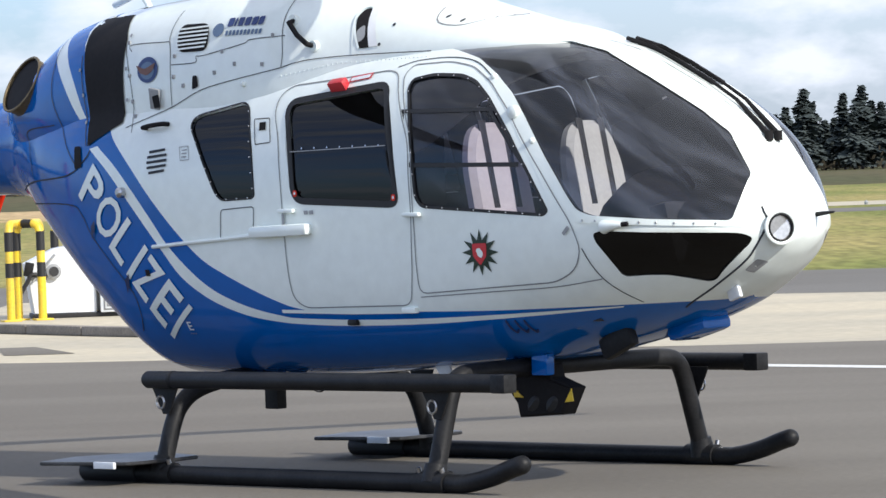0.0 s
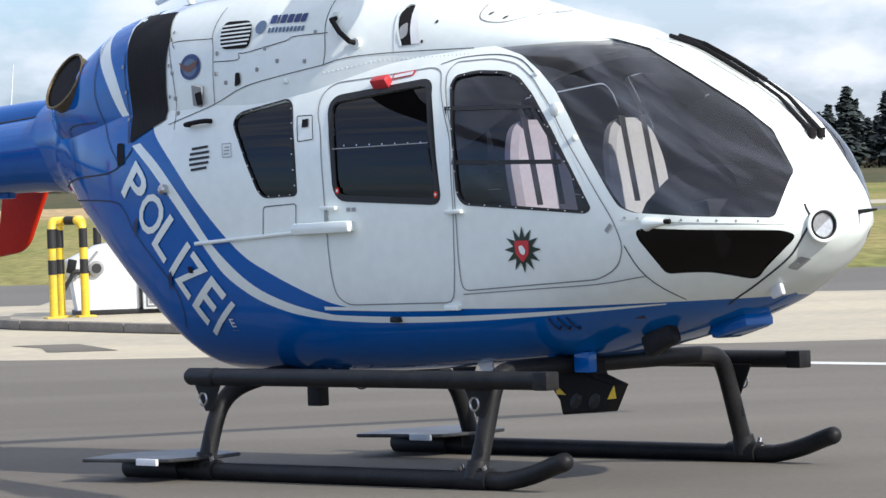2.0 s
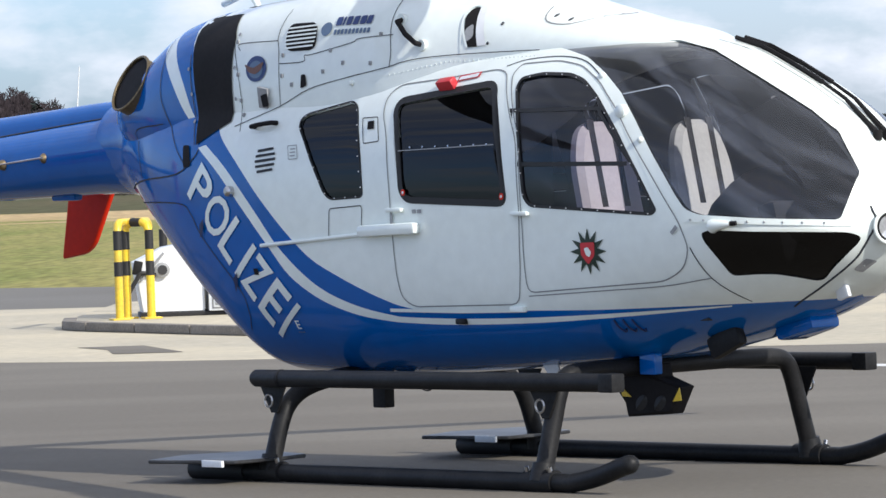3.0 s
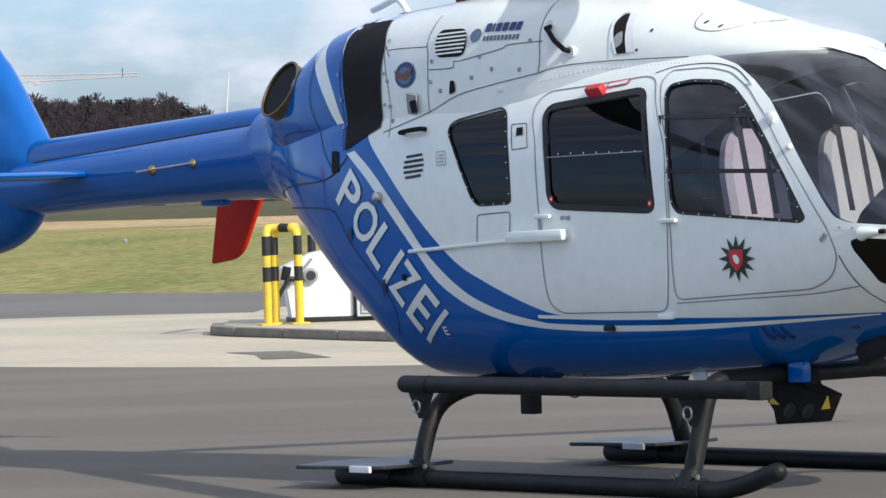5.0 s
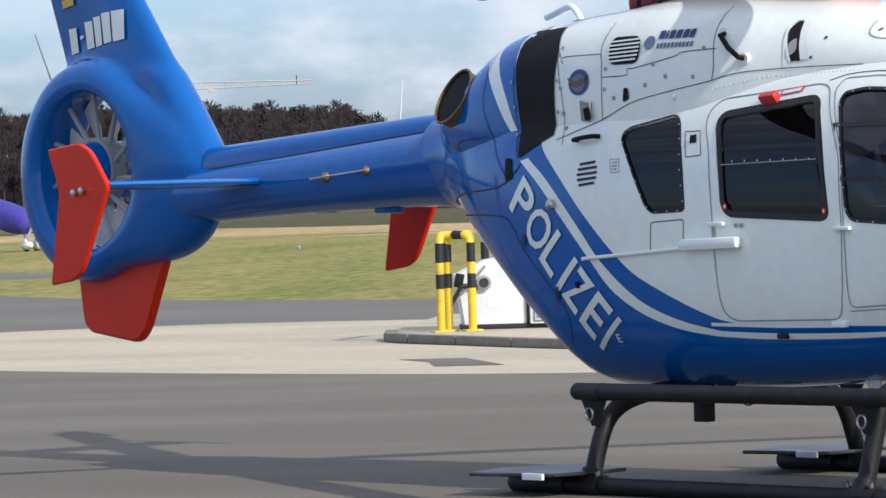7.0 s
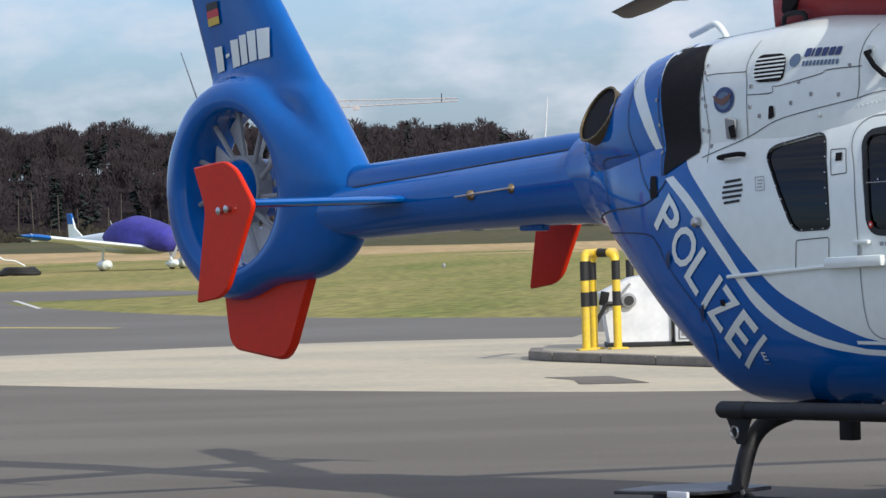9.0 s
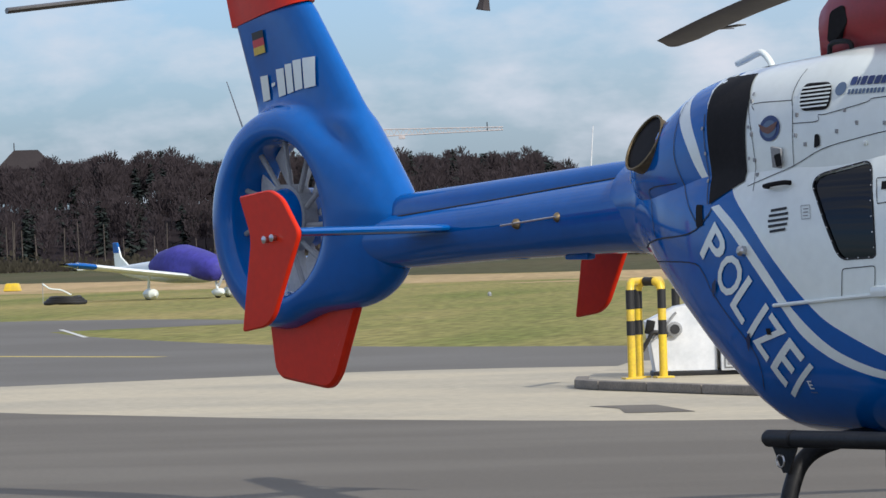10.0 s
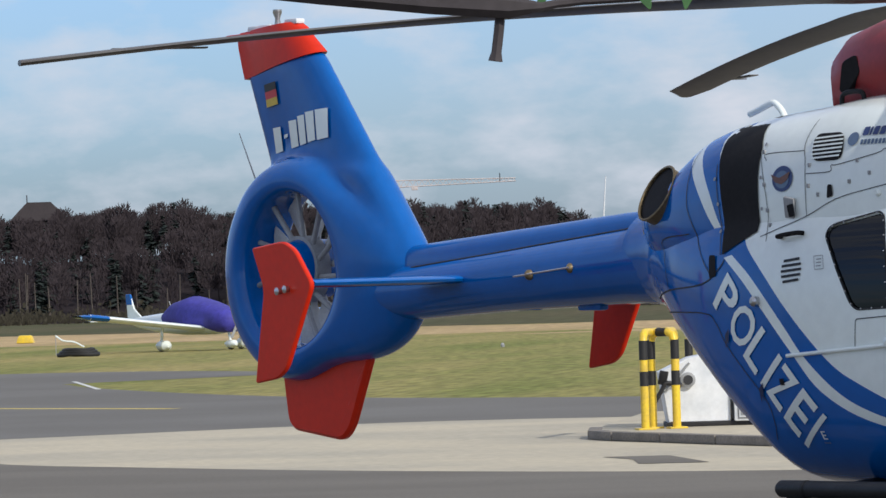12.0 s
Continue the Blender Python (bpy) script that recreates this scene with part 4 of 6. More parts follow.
part("rear_bulkhead", box(bmesh.new(), (0.04, 1.10, 1.1), (-1.50, 0, 1.50), (0, 0, 0), 0.005), DARK_GREY, heli)
part("bench_seat", box(bmesh.new(), (0.46, 1.2, 0.30), (-1.15, 0, 1.0), (0, 0, 0), 0.04), DARK_GREY, heli)
part("overhead_console", box(bmesh.new(), (0.36, 0.26, 0.05), (0.05, 0, 2.17), (0, 4, 0), 0.012), GREY, heli)
for y in (-0.36, 0.36):
    part("control_stick", tube(bmesh.new(), curve_points([(0.42, y, 0.8), (0.44, y, 1.05), (0.38, y, 1.22), (0.38, y, 1.32)], 4), 0.016, 8), MATT_BLACK, heli)
# added sheet, blocks the bright view through the far window's lower part
patch("far_window_mask", rounded([(0.06, 1.93), (0.16, 1.86), (0.56, 1.36), (-0.36, 1.38), (-0.40, 1.80)], 0.03), DARK_GREY, -0.036, "dark sheet added over the lower part of the far pilot window", side=1)
post = [(x, 0.0, pod.at(x)[2]) for x in (0.30, 0.5, 0.7, 0.9, 1.1, 1.25, 1.35)]
bm = bmesh.new()
vs = [[bm.verts.new((x, s * (0.022 + 0.03 * max(0, x - 0.9)), z + 0.004)) for s in (-1, 0, 1)] for x, y, z in post]
for a, b in zip(vs, vs[1:]):
    for k in (0, 1):
        bm.faces.new((a[k], a[k + 1], b[k + 1], b[k]))
part("windscreen_post", bm, WHITE, heli, "white centre post of the windscreen")

def disc_at(cx, cz, r, n=10):
    return [(cx + r * math.cos(2 * math.pi * k / n), cz + r * math.sin(2 * math.pi * k / n)) for k in range(n)]


# sliding vent frame in the pilot's window, rivets round the seals
for side in (-1, 1):
    for line, w in (([(-0.53, 1.905), (0.14, 1.895)], 0.020), ([(-0.42, 1.63), (0.33, 1.615)], 0.022), ([(0.09, 1.90), (0.37, 1.60)], 0.018), ([(-0.50, 1.90), (-0.41, 1.63)], 0.010)):
        strip("vent_frame", line, w, RUBBER, -0.002, "black sliding vent frame", side)
for key, num, mat in (("pilot", 26, STEEL), ("rear", 20, STEEL), ("slide", 0, STEEL)):
    ring = [Vector(p) for p in inset(WINDOWS[key], 0.009)]
    ring.append(ring[0])
    total = sum((b - a).length for a, b in zip(ring, ring[1:]))
    data = None
    for k in range(num):
        want, run = total * k / num, 0
        for a, b in zip(ring, ring[1:]):
            s = (b - a).length
            if run + s >= want:
                q = a.lerp(b, (want - run) / s)
                break
            run += s
        p = flank(q.x, q.y, 0.005)
        if data is None:
            bm = bmesh.new()
            bmesh.ops.create_icosphere(bm, subdivisions=1, radius=0.0048)
            ob = part("rivet", bm, mat, heli)
            data = ob.data
        else:
            ob = new("rivet", data)
            ob.parent = heli
        ob.location = p
# black backing that darkens the lower half of the door window
patch("lower_pane_backing", rounded([(-1.22, 1.72), (-0.60, 1.72), (-0.53, 1.47), (-1.20, 1.50)], 0.02), MATT_BLACK, -0.012, "black panel behind the lower half of the window")
strip("window_rail", [(-1.31, 1.722), (-0.60, 1.735)], 0.005, GREY, -0.004, "fine riveted rail across the window")
for k in range(7):
    patch("rail_rivet", disc_at(-1.22 + 0.095 * k, 1.738, 0.005), STEEL, -0.002)
for x, z in ((-1.255, 1.505), (-0.525, 1.47)):
    patch("window_button", rounded([(x - 0.015, z - 0.017), (x + 0.015, z - 0.017), (x + 0.015, z + 0.017), (x - 0.015, z + 0.017)], 0.015), RED, 0.006, "small red window release")
    patch("button_face", disc_at(x, z, 0.008), PUMP_WHITE, 0.008)

# air intake between cowling and mast hump
patch("intake_mouth", rounded([(-0.99, 2.245), (-0.925, 2.247), (-0.99, 2.455), (-1.03, 2.452), (-1.05, 2.41), (-1.02, 2.32)], [0.01, 0.005, 0.01, 0.03, 0.03, 0.05]), MATT_BLACK, 0.005, "dark slot-like air intake")
patch("intake_vane", rounded([(-1.0, 2.27), (-0.955, 2.30), (-0.975, 2.37), (-1.02, 2.34)], 0.02), GREY, 0.009, "grey vane inside the intake")
patch("intake_wall", rounded([(-0.925, 2.25), (-0.868, 2.252), (-0.955, 2.462), (-0.992, 2.462)], 0.004), PUMP_WHITE, 0.006, "pale inner wall of the intake")
strip("intake_lip", smooth_line([(-0.985, 2.245), (-1.02, 2.32), (-1.053, 2.41), (-1.035, 2.46), (-0.99, 2.468)], 4), 0.012, WHITE, 0.012, "thin white lip round the intake")
strip("panel_gap", smooth_line([(-0.62, 2.44), (-0.55, 2.36), (-0.40, 2.34), (-0.27, 2.39)], 4), 0.005, GAP, 0.003)
for x, z in ((-0.80, 2.36), (-0.86, 2.26), (-0.53, 2.39), (-0.43, 2.365), (-0.31, 2.38)):
    patch("screw_head", disc_at(x, z, 0.009), SEAM, 0.005)

# vents: slats over a dark recess
def vent(cx, cz, w, h, n, lean, name, corner):
    patch("vent_recess", rounded([(cx - w / 2 - lean, cz - h / 2), (cx + w / 2 - lean, cz - h / 2), (cx + w / 2 + lean, cz + h / 2), (cx - w / 2 + lean, cz + h / 2)], corner), MATT_BLACK, 0.004, "dark louvred vent opening")
    for k in range(1, n):
        z = cz - h / 2 + h * k / n
        k2 = 1 - 0.25 * abs(2 * k / n - 1) ** 3
        strip(name, [(cx - w / 2 * k2, z - 0.004), (cx + w / 2 * k2, z + 0.004)], h / n * 0.42, WHITE, 0.012, "white louvre slat")


vent(-2.148, 2.353, 0.25, 0.15, 7, -0.012, "louvre_slat", 0.06)
for k in range(5):
    z = 1.645 + 0.028 * k
    half = 0.085 * (1 - ((k - 2) / 3.2) ** 2) ** 0.5
    strip("low_louvre", [(-2.35 - half, z - 0.006), (-2.35 + half, z + 0.006)], 0.014, SEAM, 0.004, "dark louvre slot")

# badges and markings, as plain shapes
def disc(cx, cz, r, n=24, sx=1.0):
    return [(cx + r * sx * math.cos(2 * math.pi * k / n), cz + r * math.sin(2 * math.pi * k / n)) for k in range(n)]


DARK_BLUE = material("dark_blue_print", (0.02, 0.045, 0.16), 0.4, vary=0.05)
BROWN = material("brown_print", (0.16, 0.07, 0.05), 0.5, vary=0.1)
PRINT = material("grey_blue_print", (0.10, 0.16, 0.26), 0.4, vary=0.05)
GREEN_BLACK = material("dark_green_print", (0.015, 0.035, 0.022), 0.4, vary=0.1)
CREST_RED = material("crest_red_print", (0.55, 0.03, 0.04), 0.4, vary=0.05)
patch("round_badge", disc(-2.499, 2.196, 0.070, 28, 1.25), DARK_BLUE, 0.005, "round dark blue unit badge")
patch("badge_centre", disc(-2.499, 2.192, 0.048, 24, 1.25), PRINT, 0.007)
patch("badge_figure", rounded([(-2.60, 2.225), (-2.52, 2.20), (-2.43, 2.235), (-2.45, 2.19), (-2.50, 2.165), (-2.56, 2.18)], 0.015), BROWN, 0.009)
patch("maker_mark", disc(-1.955, 2.385, 0.036, 24, 1.15), PRINT, 0.006, "round grey maker's mark")
for k, (x, w) in enumerate(((-1.895, 0.042), (-1.845, 0.014), (-1.82, 0.038), (-1.772, 0.04), (-1.722, 0.04), (-1.675, 0.036))):
    patch("maker_bar", rounded([(x, 2.40), (x + w, 2.402), (x + w, 2.447), (x, 2.445)], 0.008), DARK_BLUE, 0.006, "dark lettering drawn as plain bars")
for k in range(10):
    x = -1.895 + 0.027 * k
    patch("maker_small_bar", rounded([(x, 2.352), (x + 0.018, 2.353), (x + 0.018, 2.38), (x, 2.379)], 0.004), PRINT, 0.006)
star = []
for k in range(24):
    r = 0.118 if k % 2 == 0 else 0.062
    a = 2 * math.pi * k / 24 + math.pi / 2
    star.append((0.071 + r * math.cos(a) * 1.05, 1.184 + r * math.sin(a)))
patch("police_star", star, GREEN_BLACK, 0.005, "dark green twelve-point police star")
patch("star_ring", disc(0.071, 1.180, 0.064, 24), GREEN_BLACK, 0.007)
patch("star_shield", rounded([(0.022, 1.228), (0.120, 1.230), (0.116, 1.165), (0.070, 1.118), (0.026, 1.165)], 0.012), CREST_RED, 0.009, "red crest with a plain pale figure")
patch("crest_figure", rounded([(0.048, 1.20), (0.075, 1.207), (0.098, 1.18), (0.085, 1.155), (0.06, 1.165)], 0.01), WHITE, 0.011)
letters("E", WHITE, (-2.25, 0.79), (1, 0), (0, 1), 0.036, 0.046, "equipment_mark", "small white letter on the blue skin", 0.01)
for k in range(4):
    patch("stencil_bar", [(-2.26 + 0.014 * k, 0.768), (-2.25 + 0.014 * k, 0.768), (-2.25 + 0.014 * k, 0.776), (-2.26 + 0.014 * k, 0.776)], PRINT, 0.006)


def on_fin(x, z, off=0.004, side=-1):
    """A point on the fin's flank."""
    le, te = (-6.62 - (z - 1.90) * 0.79), -8.30 - (z - 2.5) * 0.385
    u = min(1, max(0, (x - le) / (te - le)))
    y = (0.20 - 0.06 * (z - 1.9) / 1.5) * 5.2 * (0.2969 * u**0.5 - 0.126 * u - 0.3516 * u**2 + 0.2843 * u**3 - 0.1015 * u**4)
    return Vector((x, side * (y + off), z))


for k, mat_ in enumerate((material("flag_black", (0.02, 0.02, 0.02), 0.5), CREST_RED, YELLOW)):
    z = 3.035 - 0.0493 * k
    x = -8.273 + 0.0057 * k
    patch("flag_band", [(x, z), (x + 0.155, z + 0.017), (x + 0.163, z - 0.0323), (x + 0.006, z - 0.0493)], mat_, 0.012, "band of a black, red and gold flag", surface=on_fin)
for x, z, w, h in ((-8.175, 2.585, 0.10, 0.165), (-8.045, 2.675, 0.05, 0.025), (-7.955, 2.608, 0.095, 0.178), (-7.84, 2.622, 0.078, 0.19), (-7.742, 2.638, 0.09, 0.195), (-7.632, 2.648, 0.125, 0.195)):
    patch("registration_bar", [(x, z), (x + w, z + 0.012), (x + w - 0.015 * (h > 0.1), z + h + 0.006), (x - 0.02 * (h > 0.1), z + h)], WHITE, 0.012, "white registration drawn as plain bars", surface=on_fin)

# fittings on the flank
def fitting(name, bm, mat, at, label="", turn=(0, 0, 0)):
    bmesh.ops.transform(bm, matrix=pose(*at, *turn), verts=bm.verts)
    return part(name, bm, mat, heli, label)


fitting("door_rail", tube(bmesh.new(), [flank(-2.39 + 0.1 * k, 1.243 + 0.006 * k, 0.008) for k in range(11)], 0.011, 8), WHITE, (0, 0, 0), "slim white sliding-door rail")
fitting("rail_housing", box(bmesh.new(), (0.44, 0.06, 0.062), flank(-1.355, 1.314, 0.025), (0, -1.5, 0), 0.022), WHITE, (0, 0, 0), "white housing of the sliding-door roller")
for x, z in ((-1.316, 1.416), (-0.39, 1.381)):
    fitting("door_handle", box(bmesh.new(), (0.12, 0.03, 0.022), flank(x, z, 0.014), (0, 0, 0), 0.009), WHITE, (0, 0, 0), "small white door handle")
fitting("door_latch", box(bmesh.new(), (0.115, 0.05, 0.06), flank(-1.02, 2.058, 0.02), (35, -4, 0), 0.012), CREST_RED, (0, 0, 0), "bright red door latch cover")
patch("latch_sign", [(-0.965, 2.068), (-0.815, 2.085), (-0.815, 2.115), (-0.965, 2.098)], CREST_RED, 0.006, "small printed notice beside the latch")
patch("notice_line", [(-0.955, 2.075), (-0.825, 2.09), (-0.825, 2.108), (-0.955, 2.092)], PUMP_WHITE, 0.009)
fitting("grab_handle", tube(bmesh.new(), [flank(-2.47, 1.882, 0.0), flank(-2.46, 1.884, 0.04), flank(-2.42, 1.890, 0.045), flank(-2.34, 1.897, 0.045), flank(-2.30, 1.900, 0.035), flank(-2.29, 1.897, 0.0)], 0.013, 10), MATT_BLACK, (0, 0, 0), "black grab handle")
fitting("cowl_handle", tube(bmesh.new(), [flank(-1.435, 2.41, 0.0), flank(-1.43, 2.40, 0.045), flank(-1.35, 2.33, 0.05), flank(-1.28, 2.28, 0.045), flank(-1.27, 2.27, 0.0)], 0.014, 10), MATT_BLACK, (0, 0, 0), "black cowling handle")
for x, z in ((-1.44, 2.412), (-1.268, 2.268)):
    fitting("handle_foot", tube(bmesh.new(), [flank(x, z, -0.01), flank(x, z, 0.016)], 0.03, 14), WHITE, (0, 0, 0))
strip("socket_rim", rounded([(-1.573, 1.768), (-1.457, 1.777), (-1.49, 1.904), (-1.607, 1.902)], 0.01), 0.005, SEAM, 0.003, "thin outline of a socket cover", closed=True)
patch("socket", [(-1.553, 1.84), (-1.504, 1.843), (-1.512, 1.886), (-1.56, 1.883)], MATT_BLACK, 0.005, "small dark socket")
strip("service_flap", rounded([(-1.843, 1.273), (-1.585, 1.295), (-1.577, 1.444), (-1.833, 1.431)], 0.02), 0.005, SEAM, 0.003, "thin outline of a service flap", closed=True)
patch("cowl_scoop", rounded([(-2.42, 1.985), (-2.37, 1.99), (-2.385, 2.06), (-2.44, 2.05)], 0.01), MATT_BLACK, 0.022, "dark little air scoop")
fitting("scoop_frame", box(bmesh.new(), (0.085, 0.02, 0.12), flank(-2.43, 2.035, 0.004), (14, 10, 0), 0.008), GREY, (0, 0, 0))
fitting("tail_lamp", tube(bmesh.new(), [flank(-2.649, 1.54, -0.02), flank(-2.649, 1.54, 0.03), flank(-2.649, 1.54, 0.045)], [0.03, 0.028, 0.012], 14), STEEL, (0, 0, 0), "small clear lamp on the stripe")
patch("fill_hole", [(-2.48, 1.085), (-2.44, 1.085), (-2.445, 1.12), (-2.485, 1.12)], MATT_BLACK, 0.009, "small dark square opening")
fitting("hinge_knob", tube(bmesh.new(), [flank(0.255, 1.875, -0.01), flank(0.255, 1.875, 0.022), flank(0.255, 1.875, 0.03)], [0.035, 0.033, 0.02], 16), WHITE, (0, 0, 0), "white round hinge fitting")
fitting("chin_arm", tube(bmesh.new(), [flank(0.86, 1.295, 0.005), flank(0.89, 1.30, 0.02), flank(0.97, 1.305, 0.03)], [0.035, 0.03, 0.012], 12), WHITE, (0, 0, 0), "white teardrop fitting with a dark pin")
fitting("chin_pin", tube(bmesh.new(), [flank(0.93, 1.303, 0.03), flank(1.0, 1.308, 0.03)], 0.012, 8), MATT_BLACK, (0, 0, 0))
fitting("step_bracket_low", box(bmesh.new(), (0.10, 0.03, 0.03), flank(-0.47, 0.895, 0.012), (0, 0, 0), 0.006), WHITE, (0, 0, 0))
strip("sill_lip", [(-1.42, 0.893), (-0.9, 0.885), (-0.46, 0.888)], 0.018, WHITE, 0.012, "white sill lip under the sliding door")
for k in range(9):
    x = 0.74 + 0.075 * k
    fitting("rail_rivet", tube(bmesh.new(), [flank(x, 1.333 - 0.058 * (x - 0.7), 0.008), flank(x, 1.333 - 0.058 * (x - 0.7), 0.013)], 0.006, 8), STEEL, (0, 0, 0))
for k in range(34):
    x = -1.47 + 0.029 * k
    z = 2.12 + 0.055 * min(1, (x + 1.49) / 0.375) + max(0, x + 1.115) * 0.01
    fitting("roof_rivet", tube(bmesh.new(), [flank(x, z, 0.0), flank(x, z, 0.0025)], 0.0045, 6), WHITE, (0, 0, 0))
# darker copy of the blue, with the shade put into the colour
HATCH = material("shadowed_hinge_blue", (0.004, 0.02, 0.09), 0.4, vary=0.1)
for x, z in ((-2.96, 1.36), (-2.685, 1.065)):
    patch("hatch_hinge", [(x, z), (x + 0.045, z + 0.035), (x + 0.035, z - 0.02), (x - 0.005, z - 0.075)], HATCH, 0.012, "hatch hinge in shadowed dark blue")
strip("chin_rail", [(0.70, 1.335), (0.9, 1.325), (1.1, 1.312), (1.3, 1.30), (1.42, 1.29)], 0.03, WHITE, 0.008, "white riveted rail under the windscreen")
nose_line = [flank(x, z, 0.0) for x, z in smooth_line([(1.454, 1.371), (1.477, 1.275), (1.419, 1.167), (1.336, 1.086), (1.164, 0.978), (0.989, 0.887)], 4)]
fitting("nose_gap", tube(bmesh.new(), nose_line, 0.006, 6), SEAM, (0, 0, 0), "dark gap round the nose cap")
strip("panel_gap", smooth_line([(0.719, 1.194), (0.787, 1.038), (0.876, 0.918)], 4), 0.006, SEAM, 0.003)
lamp_at, lamp_dir = Vector((1.520, -0.165, 1.265)), Vector((0.93, -0.36, 0.02)).normalized()
def torus(c, d, r, t, n=28):
    u = d.orthogonal().normalized()
    w = d.cross(u)
    return tube(bmesh.new(), [c + r * (math.cos(a) * u + math.sin(a) * w) for a in (2 * math.pi * k / n for k in range(n + 1))], t, 8, False)


lampo = part("landing_lamp", torus(lamp_at, lamp_dir, 0.078, 0.010), WHITE, heli, "round nose landing lamp")
part("lamp_lens", tube(bmesh.new(), [lamp_at - lamp_dir * 0.05, lamp_at - lamp_dir * 0.004, lamp_at - lamp_dir * 0.010, lamp_at - lamp_dir * 0.03], [0.066, 0.066, 0.05, 0.01], 24), STEEL, lampo, "silvery lamp reflector")
part("lamp_rim", torus(lamp_at + lamp_dir * 0.004, lamp_dir, 0.064, 0.006), BLACK, lampo)
fitting("nose_probe", tube(bmesh.new(), [(1.46, 0.12, 1.315), (1.56, 0.12, 1.325), (1.62, 0.12, 1.33)], [0.014, 0.010, 0.005], 8), BLACK, (0, 0, 0), "thin dark nose probe")
fitting("pitot", box(bmesh.new(), (0.08, 0.03, 0.10), flank(1.21, 0.965, 0.012), (0, -18, 0), 0.013), PUMP_WHITE, (0, 0, 0), "white streamlined pitot fitting")
# wipers
for dy in (0.015, 0.085):
    line = [Vector((x, dy + 0.05 * (1.25 - x), pod.at(x)[2] + 0.028)) for x in (1.31, 1.10, 0.88, 0.68, 0.52)]
    arm = part("wiper_arm", tube(bmesh.new(), line, [0.016, 0.010, 0.008, 0.007, 0.006], 8), MATT_BLACK, heli, "thin black wiper arm")
    part("wiper_pivot", tube(bmesh.new(), [line[0] - Vector((0, 0, 0.03)), line[0] + Vector((0, 0, 0.02))], 0.022, 10), MATT_BLACK, arm)
    bl = [Vector((x, dy + 0.03 + 0.05 * (1.25 - x), pod.at(x)[2] + 0.012)) for x in (0.92, 0.7, 0.5, 0.32)]
    part("wiper_blade", tube(bmesh.new(), bl, 0.013, 6), MATT_BLACK, arm)

# belly: searchlight box, antennas, flaps
bm = bmesh.new()
slab(bm, rounded([(-0.212, 0.60), (0.067, 0.60), (0.085, 0.532), (0.228, 0.484), (0.147, 0.346), (-0.155, 0.328), (-0.168, 0.394), (-0.229, 0.466)], 0.008), (0, -0.25, 0), "y", 0.11, 0.012)
gear = part("loudspeaker_box", bm, MATT_BLACK, heli, "angular black loudspeaker box with yellow warning marks")
for tri in ([(-0.19, 0.486), (-0.115, 0.430), (-0.178, 0.432)], [(0.175, 0.41), (0.235, 0.416), (0.222, 0.479)]):
    bm = bmesh.new()
    slab(bm, tri, (0, -0.309, 0), "y", 0.006, 0.001)
    part("warning_triangle", bm, YELLOW, gear, "yellow warning triangle")
for x in (-0.05, 0.08):
    part("horn_mouth", tube(bmesh.new(), [(x, -0.30, 0.40), (x, -0.315, 0.40), (x, -0.30, 0.40)], [0.05, 0.045, 0.03], 16), RUBBER, gear)
for x, w in ((-0.17, 0.06), (0.04, 0.11)):
    fitting("belly_mount", box(bmesh.new(), (w, 0.06, 0.11), (x, -0.32, 0.60), (0, 0, 0), 0.012), BLUE, (0, 0, 0), "blue mounting bracket")
fitting("belly_antenna", box(bmesh.new(), (0.08, 0.014, 0.10), (-0.66, -0.33, 0.585), (0, -30, 0), 0.005, 1.3), PUMP_WHITE, (0, 0, 0), "white blade antenna under the belly")
fitting("belly_sensor", box(bmesh.new(), (0.10, 0.07, 0.22), (-1.98, -0.30, 0.46), (0, 0, 0), 0.008), BLACK, (0, 0, 0), "small black box under the belly")
fitting("belly_flap", box(bmesh.new(), (0.22, 0.07, 0.12), (0.55, -0.30, 0.715), (0, -24, 0), 0.03), BLACK, (0, 0, 0), "dark scoop under the nose")
fitting("belly_keel", box(bmesh.new(), (0.26, 0.22, 0.08), (0.82, 0.0, 0.772), (0, -15, 0), 0.035), BLUE, (0, 0, 0), "blue fairing under the nose")
fitting("belly_light", box(bmesh.new(), (0.07, 0.03, 0.03), flank(-0.912, 0.833, 0.008), (0, 0, 0), 0.008), BLACK, (0, 0, 0))
for k in range(3):
    fitting("tie_hook", tube(bmesh.new(), curve_points([flank(0.11 + 0.045 * k, 0.838, 0.004), flank(0.118 + 0.045 * k, 0.80, 0.016), flank(0.128 + 0.045 * k, 0.775, 0.012), flank(0.138 + 0.045 * k, 0.79, 0.006)], 3), 0.005, 6), HATCH, (0, 0, 0))
# roof and tail details
fitting("roof_antenna", tube(bmesh.new(), curve_points([(-3.21, 0, 2.53), (-3.25, 0, 2.60), (-3.31, 0, 2.648), (-3.36, 0, 2.645), (-3.45, 0, 2.618), (-3.53, 0, 2.597)], 4), 0.019, 10), WHITE, (0, 0, 0), "white bent roof antenna")
fitting("roof_rail", tube(bmesh.new(), curve_points([(-2.35, -0.36, 2.58), (-2.33, -0.36, 2.645), (-2.19, -0.36, 2.648), (-2.165, -0.36, 2.58)], 4), 0.014, 8), BLACK, (0, 0, 0), "small black roof handle")
fitting("tail_whip", tube(bmesh.new(), [(-8.44, 0, 2.36), (-8.65, 0, 2.74)], [0.006, 0.003], 6), GREY, (0, 0, 0), "thin whip antenna on the tail")
for x, z in ((-5.30, 1.735), (-4.90, 1.765)):
    fitting("boom_hook", tube(bmesh.new(), [(x, -0.20, z), (x, -0.25, z), (x, -0.27, z)], [0.035, 0.03, 0.012], 12), BRASS, (0, 0, 0), "brass ground-handling fitting")
